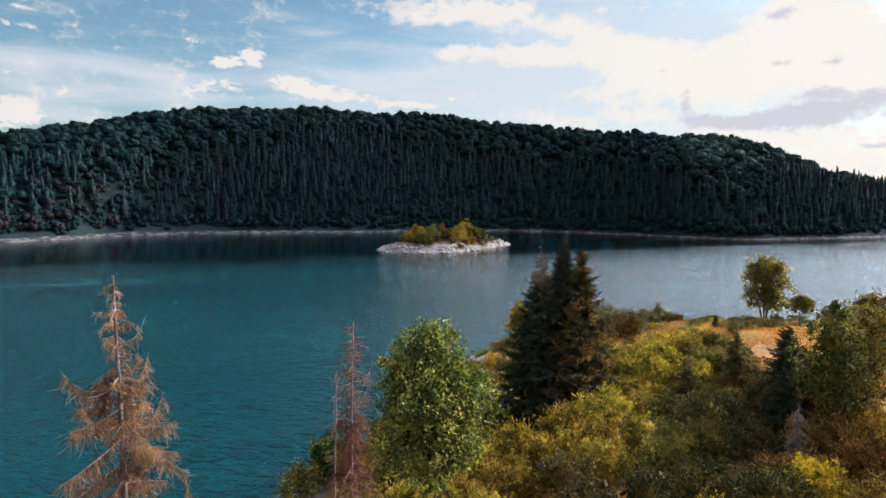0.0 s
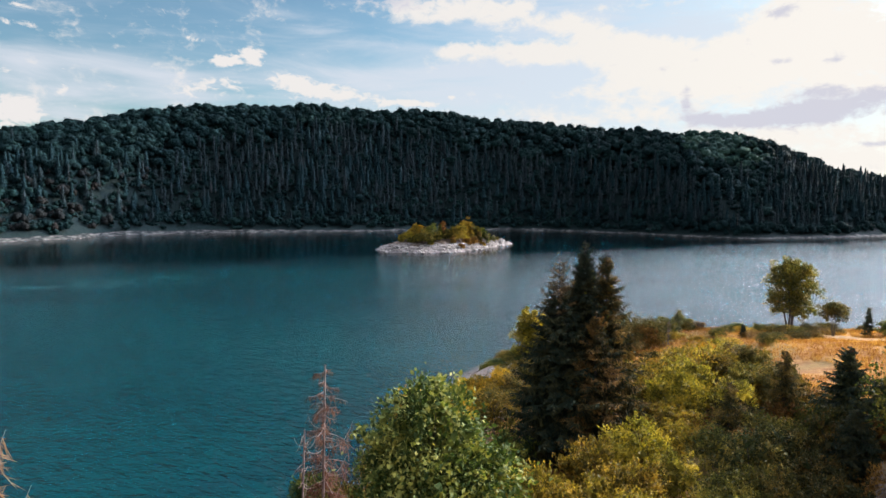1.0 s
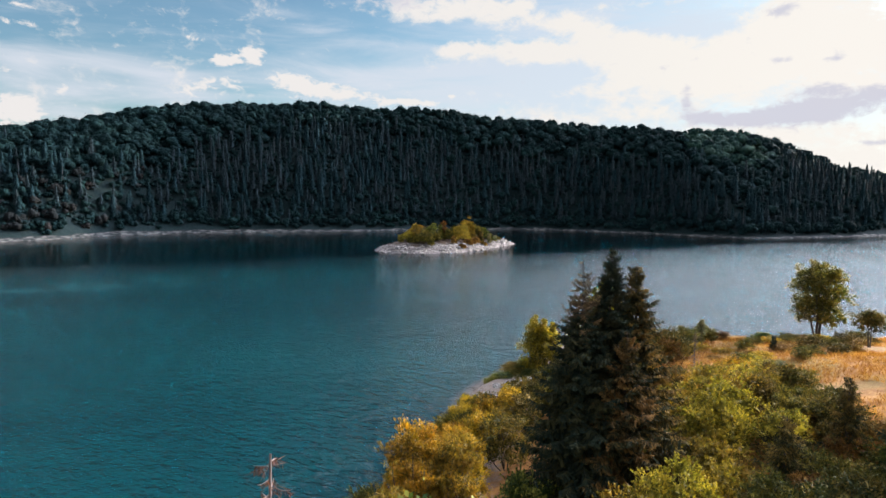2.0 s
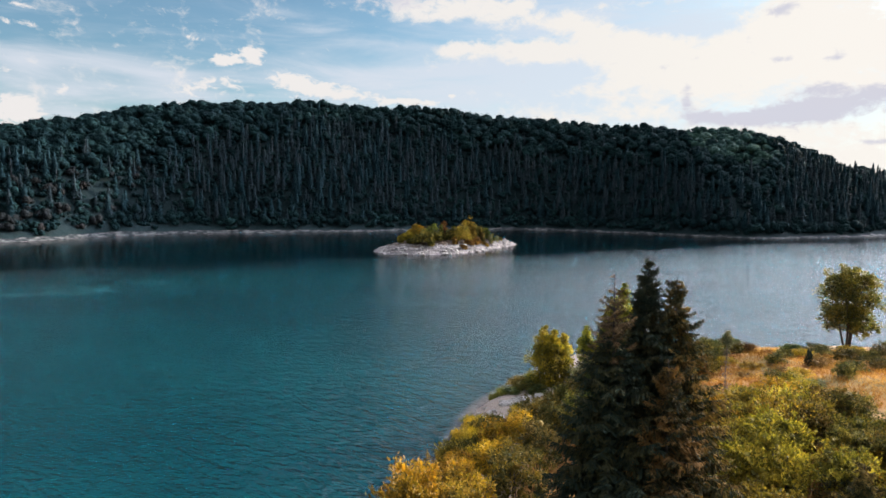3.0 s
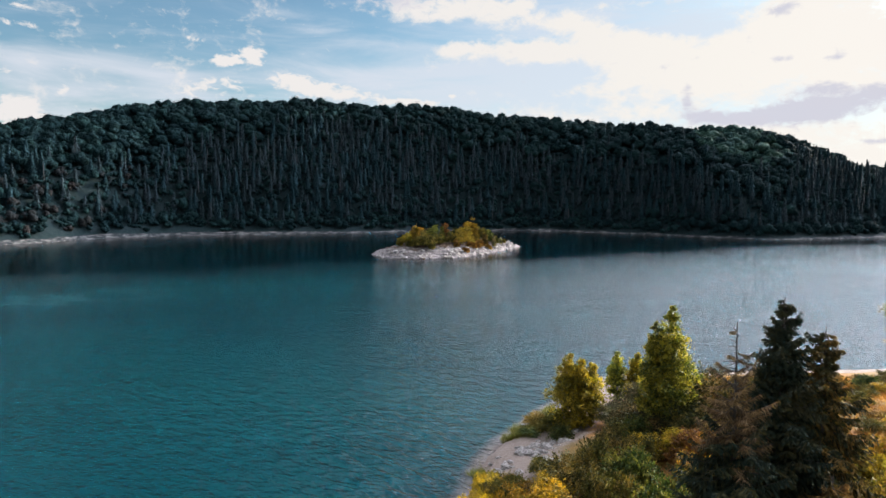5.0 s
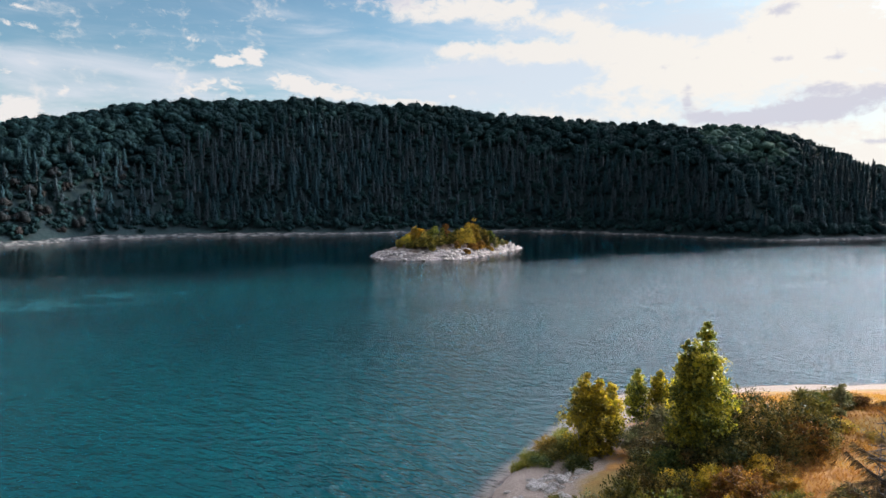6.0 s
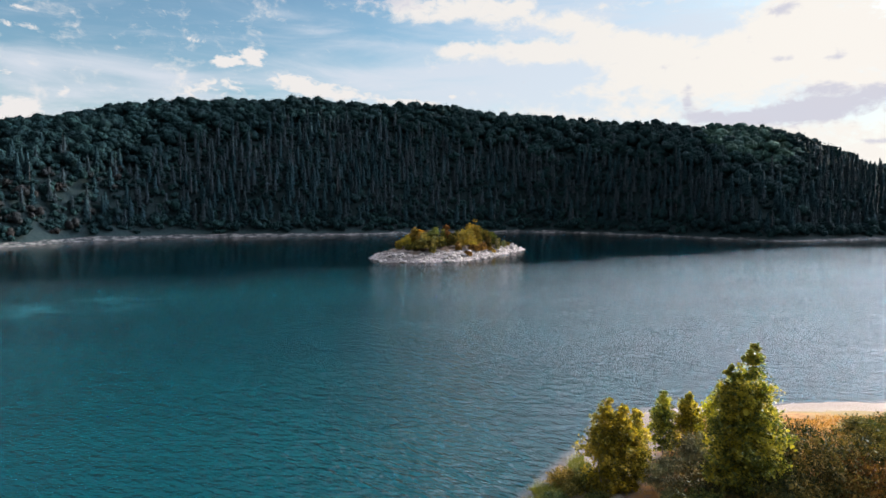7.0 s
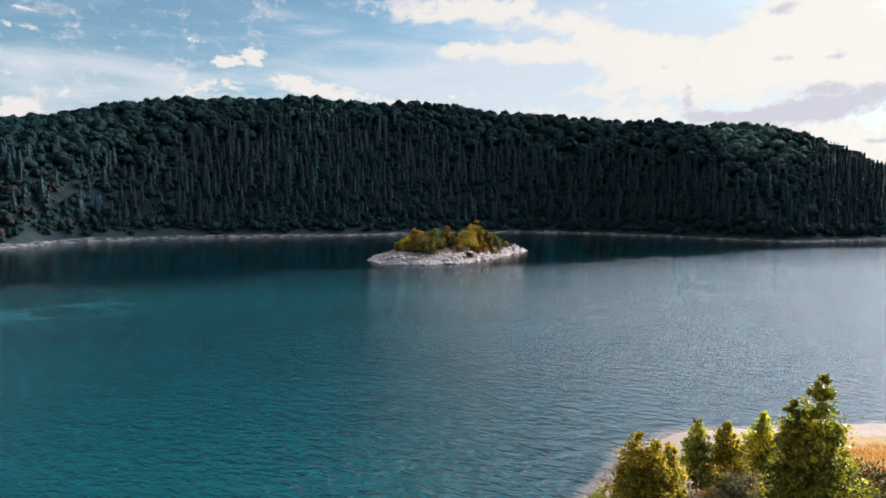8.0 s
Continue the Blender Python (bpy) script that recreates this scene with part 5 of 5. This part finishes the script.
plant([
    ("olive", -3.2, 74.4, 3.4, 3.8), ("olive", 5.0, 88.4, 3.0, 4.0), ("gold", 17.6, 89.9, 2.6, 4.2), ("gold", 21.4, 87.8, 2.6, 4.4), ("gold", 12.9, 89.0, 2.6, 4.2),
    ("gold", 25.1, 88.3, 1.3, 2.6), ("olive", 27.4, 84.3, 2.0, 4.0), ("dark", 19.5, 94.2, 3.0, 5.2), ("dark", 22.6, 91.8, 3.4, 5.2), ("gold", 20.4, 89.6, 2.4, 4.0),
    ("gold", 24.4, 90.6, 2.2, 3.8), ("dark", 17.2, 96.4, 2.2, 4.4), ("dark", 22.8, 97.0, 3.0, 5.0), ("yellow", 10.4, 107.6, 2.0, 3.4), ("green", 12.4, 106.2, 2.0, 3.8),
])
# the meadow and its edge
plant([
    ("olive", 41.0, 96.0, 1.6, 3.0), ("rust", 44.5, 93.0, 1.2, 3.2), ("gold", 47.6, 101.6, 1.3, 3.6), ("olive", 50.4, 108.0, 1.6, 4.0), ("gold", 55.0, 104.4, 1.4, 3.8),
    ("olive", 56.8, 112.6, 1.8, 4.6), ("gold", 60.6, 110.0, 1.6, 4.4), ("rust", 63.0, 104.6, 1.4, 4.0), ("olive", 68.0, 112.0, 2.0, 5.0), ("gold", 39.6, 88.4, 1.3, 3.0),
    ("olive", 45.6, 88.6, 1.6, 3.4), ("olive", 50.6, 91.0, 1.8, 3.8), ("rust", 54.0, 93.6, 1.5, 3.6), ("olive", 36.0, 103.8, 3.2, 5.0), ("green", 37.6, 104.6, 2.4, 3.6),
    ("olive", 39.6, 105.2, 2.6, 4.8), ("green", 40.8, 106.4, 2.9, 2.0), ("rust", 42.2, 105.0, 1.7, 3.0), ("green", 48.3, 105.0, 1.8, 4.0), ("rust", 45.5, 106.0, 1.0, 2.4),
])
plant([
    ("olive", 52.0, 104.0, 1.5, 3.6), ("olive", 51.0, 97.5, 2.4, 4.2), ("olive", 54.5, 98.5, 2.2, 3.6), ("olive", 57.5, 100.5, 2.4, 3.8), ("rust", 47.0, 97.0, 1.3, 3.0),
    ("rust", 40.0, 92.0, 1.0, 2.6), ("olive", 36.5, 88.0, 1.4, 2.8), ("grey", 38.6, 84.0, 1.0, 2.6), ("rust", 34.8, 91.0, 0.9, 2.4), ("olive", 42.8, 86.0, 1.8, 3.0),
    ("green", 70.0, 99.0, 3.0, 5.4), ("olive", 75.0, 101.0, 2.6, 5.0), ("green", 80.0, 98.0, 3.2, 6.0), ("olive", 66.0, 106.0, 1.2, 3.0), ("rust", 58.0, 108.0, 0.9, 2.6),
    ("olive", 72.0, 108.0, 1.4, 3.4),
])
# yellow thicket
plant([
    ("yellow", 2.6, 44.6, 5.0, 5.2), ("yellow", 6.3, 46.6, 5.0, 5.0), ("yellow", 10.6, 50.2, 5.2, 5.4), ("yellow", 15.0, 52.6, 5.2, 5.8), ("yellow", 19.6, 58.8, 4.2, 5.6),
    ("yellow", 24.6, 66.6, 4.2, 6.0), ("yellow", 27.2, 70.6, 4.2, 5.6), ("yellow", 30.4, 74.2, 3.4, 5.0), ("gold", 31.2, 77.4, 2.4, 4.4), ("yellow", 22.4, 62.6, 4.2, 5.0),
    ("yellow", 25.6, 73.6, 2.8, 4.2), ("gold", 30.6, 83.0, 1.6, 4.0), ("yellow", 13.0, 47.4, 4.4, 5.0), ("yellow", 9.4, 44.8, 4.4, 5.0), ("yellow", 5.0, 40.6, 4.2, 4.8),
    ("yellow", 1.2, 38.4, 4.6, 4.6), ("yellow", -2.0, 37.0, 5.2, 4.6), ("olive", -5.6, 37.4, 5.6, 4.6), ("yellow", 16.0, 48.2, 3.6, 4.8), ("olive", 9.0, 40.6, 3.8, 5.0),
])
plant([
    ("yellow", 12.4, 43.2, 3.6, 4.4), ("yellow", 18.2, 55.2, 4.0, 4.8), ("green", 17.6, 64.0, 3.6, 4.8), ("yellow", 21.6, 68.6, 3.6, 4.6), ("gold", 28.6, 63.8, 2.6, 4.2),
    ("olive", 31.0, 67.6, 3.2, 4.0), ("yellow", 4.4, 51.0, 4.6, 5.0), ("olive", 0.4, 51.8, 5.4, 5.2), ("olive", -3.2, 46.0, 5.6, 5.0), ("yellow", -4.0, 55.6, 6.0, 5.0),
    ("green", 5.6, 56.6, 5.0, 5.0), ("yellow", 3.4, 34.6, 4.4, 4.6), ("yellow", -1.0, 31.8, 5.0, 4.4), ("olive", -3.6, 33.6, 5.0, 4.4), ("rust", -6.8, 33.0, 6.0, 4.0),
    ("rust", -4.2, 28.6, 5.4, 3.6), ("yellow", 1.6, 29.8, 4.4, 4.4), ("yellow", 23.3, 74.2, 3.0, 5.0), ("yellow", 28.1, 78.1, 2.8, 4.8), ("gold", 31.8, 79.4, 2.6, 4.4),
])
plant([
    ("yellow", 34.6, 80.6, 2.4, 4.2), ("yellow", 21.5, 64.2, 3.8, 5.2), ("yellow", 30.0, 70.8, 3.2, 4.8), ("olive", 33.1, 72.1, 3.0, 4.2), ("olive", 30.5, 64.4, 2.8, 4.2),
    ("yellow", 26.7, 61.6, 3.0, 4.6), ("olive", 32.3, 63.3, 3.2, 4.4), ("rust", 29.1, 56.8, 3.2, 4.4), ("olive", 25.9, 55.2, 3.4, 4.6), ("green", 30.6, 55.6, 3.0, 4.4),
    ("rust", 35.0, 61.0, 2.0, 4.0), ("gold", 33.4, 76.4, 2.2, 4.0), ("olive", 34.6, 68.0, 2.4, 3.6), ("yellow", 24.8, 70.0, 3.2, 4.6), ("gold", 27.6, 82.2, 1.8, 3.8),
    ("olive", 36.0, 77.0, 1.4, 3.2), ("olive", 32.4, 72.7, 3.9, 3.4), ("olive", 34.0, 72.1, 3.5, 3.4), ("olive", 28.9, 69.1, 3.7, 3.4), ("olive", 30.7, 64.0, 3.5, 3.4),
])
plant([
    ("olive", 28.4, 64.1, 3.7, 3.4), ("gold", 36.4, 99.6, 1.1, 3.6), ("gold", 33.4, 97.0, 1.0, 3.4), ("gold", 37.8, 95.6, 0.9, 3.0), ("olive", 44.0, 99.4, 1.5, 3.0),
])
# dark and rusty thicket towards the slope
plant([
    ("dark", 21.2, 47.8, 4.6, 5.2), ("olive", 18.6, 44.4, 3.6, 4.6), ("olive", 16.2, 41.6, 3.8, 4.6), ("olive", 20.6, 44.2, 3.6, 4.4), ("dark", 23.0, 41.6, 3.6, 4.6),
    ("dark", 28.0, 48.4, 5.2, 5.2), ("rust", 26.6, 41.6, 4.2, 4.6), ("rust", 30.8, 42.8, 4.6, 4.4), ("rust", 29.4, 38.4, 4.8, 4.4), ("rust", 27.2, 36.4, 3.8, 4.2),
    ("gold", 23.2, 35.6, 3.6, 4.2), ("dark", 20.4, 34.2, 3.8, 4.6), ("dark", 17.0, 37.0, 3.8, 4.6), ("dark", 13.2, 35.6, 3.8, 4.6), ("rust", 22.6, 38.6, 3.0, 4.0),
    ("dark", 24.6, 45.8, 3.4, 4.4), ("dark", 24.6, 50.4, 3.6, 5.0), ("olive", 27.0, 52.6, 3.2, 4.4), ("olive", 20.6, 52.0, 3.4, 4.6), ("rust", 24.2, 53.6, 2.6, 4.0),
])
plant([
    ("dark", 26.2, 59.6, 3.0, 4.4), ("rust", 31.6, 50.0, 4.2, 4.6), ("gold", 33.6, 41.4, 4.2, 4.4), ("rust", 25.6, 32.4, 3.4, 4.4), ("dark", 9.4, 36.0, 3.6, 4.8),
    ("gold", 6.6, 33.2, 3.6, 4.6), ("gold", 15.6, 32.6, 3.0, 4.2), ("rust", 19.6, 31.0, 3.0, 4.4), ("rust", 33.2, 37.6, 4.4, 4.6), ("dark", 31.0, 34.0, 4.0, 4.6),
    ("dark", 36.4, 51.4, 4.0, 5.2), ("olive", 30.8, 61.4, 2.0, 3.6),
])

shrub("dark_shrub", on_ground(27.2, 95.8, 0.1), "large dense dark bush with a brownish top beside poplars", 6.6, 9.0, LEAF_DARK, count=17000, leaf=(0.17, 0.08), seed=211, upright=0.35, group="dark shrubs", lobes=30, skip=0.12)
shrub("dark_shrub", on_ground(31.0, 95.4, 0.1), "lower dense dark bush beside a larger one", 5.0, 6.0, LEAF_DARK, count=9000, leaf=(0.17, 0.08), seed=212, upright=0.35, group="dark shrubs", lobes=20, skip=0.12)

# ---- island plants ----
ISLAND_PLANTS = [
    ("yellow", -19.5, 332, 4.8, 7.5), ("yellow", -15.5, 338, 8.2, 7.0), ("olive", -10.2, 327, 7.4, 9.5), ("green", -6.5, 336, 8.6, 7.5), ("rust", -0.5, 344, 8.0, 5.0), ("olive", -3.0, 333, 5.0, 6.5), ("yellow", 8.6, 340, 9.6, 10.0), ("yellow", 13.4, 356, 10.8, 7.0),
    ("olive", 18.5, 354, 8.0, 7.0), ("green", 23.4, 362, 7.0, 6.0), ("rust", 17.4, 346, 3.4, 6.5), ("rust", 13.5, 342, 3.0, 5.5), ("green", 27.6, 366, 3.4, 2.6), ("olive", 2.4, 338, 5.2, 6.0), ("olive", -14.0, 328, 4.6, 6.0), ("green", 4.0, 350, 6.4, 7.0), ("olive", -9.0, 345, 6.6, 7.0),
]
ISLAND_SAPLINGS = [("yellow", -23, 333, 4.2, 3.4), ("gold", -12.5, 334, 7.4, 3.4), ("olive", -18, 328, 3.0, 3.4), ("green", -2.0, 341, 7.2, 3.2), ("rust", 5.2, 334, 3.6, 3.6), ("yellow", 11.0, 349, 11.2, 4.0), ("olive", 20.6, 352, 6.6, 3.0), ("grey", 26.0, 360, 5.0, 2.6),
                   ("grey", 30.4, 369, 3.0, 2.2), ("rust", 22.0, 350, 2.2, 4.4), ("olive", -6.8, 324.5, 3.2, 4.0), ("yellow", 16.0, 350, 9.6, 3.4), ("rust", 10.0, 332, 2.0, 4.0), ("olive", 33.0, 374, 2.0, 2.0)]
ISLAND_LEAVES = {"yellow": "yellow-green", "gold": "bright yellow", "olive": "olive", "green": "green", "rust": "brownish", "grey": "grey-green"}
for kind, x, y, tall, wide in ISLAND_PLANTS + ISLAND_SAPLINGS:
    label, leaf_mat, leaf, upright = KINDS[kind]
    slim = wide < 4.5
    shrub("island_tree", (x, y, float(island_height(np.array(x), np.array(y))) - 0.3), ("slim sapling with " if slim else "small bushy tree with ") + ISLAND_LEAVES[kind] + " leaves on the island rock",
          tall * 1.26, wide * 0.98, leaf_mat, count=1800 if slim else 3600, leaf=(0.46, 0.30), seed=int(300 + x + y), upright=0.25, group="island trees", lobes=7 if slim else 10, skip=0.34)


# ---- dry grass, reeds and stones ----
def build_grass():
    rng = np.random.default_rng(5)
    x, y = rng.uniform(19, 92, 24000), rng.uniform(58, 126, 24000)
    z = land_height(x, y)
    ok = (z > 4.6) & (wobble(x, y, 7.0, 2.2) > -0.35) & (x > 19 + (100 - y) * 0.1)
    return [grass_clump(rng, (a, b, c), 7, rng.uniform(0.25, 0.7), 0.5, 0.06) for a, b, c in zip(x[ok], y[ok], z[ok])]


tagged(new("dry_grass", mesh_from("dry_grass", [(*joined(build_grass()), 0)], [STRAW])), "dry orange-brown meadow grass", "grass", kind="stuff")


def build_reeds():
    rng = np.random.default_rng(6)
    pieces = []
    for cx, cy, spread, count in ((10.2, 107.8, 2.2, 190), (7.6, 105.4, 1.2, 70), (13.0, 113.6, 0.5, 30), (2.6, 96.6, 0.7, 40), (12.6, 110.8, 1.0, 60)):
        for _ in range(count):
            a, d = rng.uniform(0, 6.28), math.sqrt(rng.uniform()) * spread
            x, y = cx + math.cos(a) * d * 1.3, cy + math.sin(a) * d
            pieces.append(grass_clump(rng, (x, y, max(ground_at(x, y), -0.1)), 9, rng.uniform(0.5, 1.3), 0.25, 0.06))
    return pieces


tagged(new("reeds", mesh_from("reeds", [(*joined(build_reeds()), 0)], [REED])), "bright green reeds at the water's edge", "reeds", kind="stuff")


def stone_mesh(seed):
    rng = np.random.default_rng(seed)
    bm = bmesh.new()
    bmesh.ops.create_icosphere(bm, subdivisions=2, radius=0.5)
    for v in bm.verts:
        d = noise.noise(v.co * 1.9 + Vector((seed * 3.1, 0, 0))) * 0.32 + noise.noise(v.co * 4.5 + Vector((0, seed, 0))) * 0.12
        v.co *= 1 + d
        v.co.z *= 0.6
    me = bpy.data.meshes.new("stone")
    bm.to_mesh(me)
    bm.free()
    me.materials.append(STONE)
    return me


STONES = [stone_mesh(s) for s in range(5)]
rng = np.random.default_rng(8)
made = 0
while made < 90:
    t = rng.uniform(0, 1)
    x, y = np.interp(t, [0, 0.3, 0.7, 1], [2.6, 5.2, 10.5, 13.5]) + rng.uniform(0, 7), np.interp(t, [0, 0.3, 0.7, 1], [92, 97, 101, 105]) + rng.uniform(-3, 3)
    z = ground_at(x, y)
    if not 0.05 < z < 2.4:
        continue
    ob = tagged(new("stone", STONES[made % 5]), "pale grey stone on the beach", "stone", "beach stones")
    s = rng.uniform(0.25, 1.0) ** 2 + 0.18
    ob.matrix_basis = pose(x, y, z + 0.04 * s, 0, 0, rng.uniform(0, 360)) @ Matrix.Diagonal((s * 1.4, s, s * rng.uniform(0.6, 1.0), 1))
    made += 1
made = 0
while made < 110:
    a = rng.uniform(0, 6.28)
    x, y = rng.uniform(-36, 42), rng.uniform(314, 388)
    z = float(island_height(np.array(x), np.array(y)))
    if not 0.2 < z < 3.6 or y > 352 + x * 0.5:
        continue
    ob = tagged(new("boulder", STONES[made % 5]), "pale boulder on the island shore", "boulder", "island boulders")
    s = rng.uniform(0.7, 2.4)
    ob.matrix_basis = pose(x, y, z, 0, 0, rng.uniform(0, 360)) @ Matrix.Diagonal((s * 1.4, s, s * rng.uniform(0.6, 1.1), 1))
    made += 1
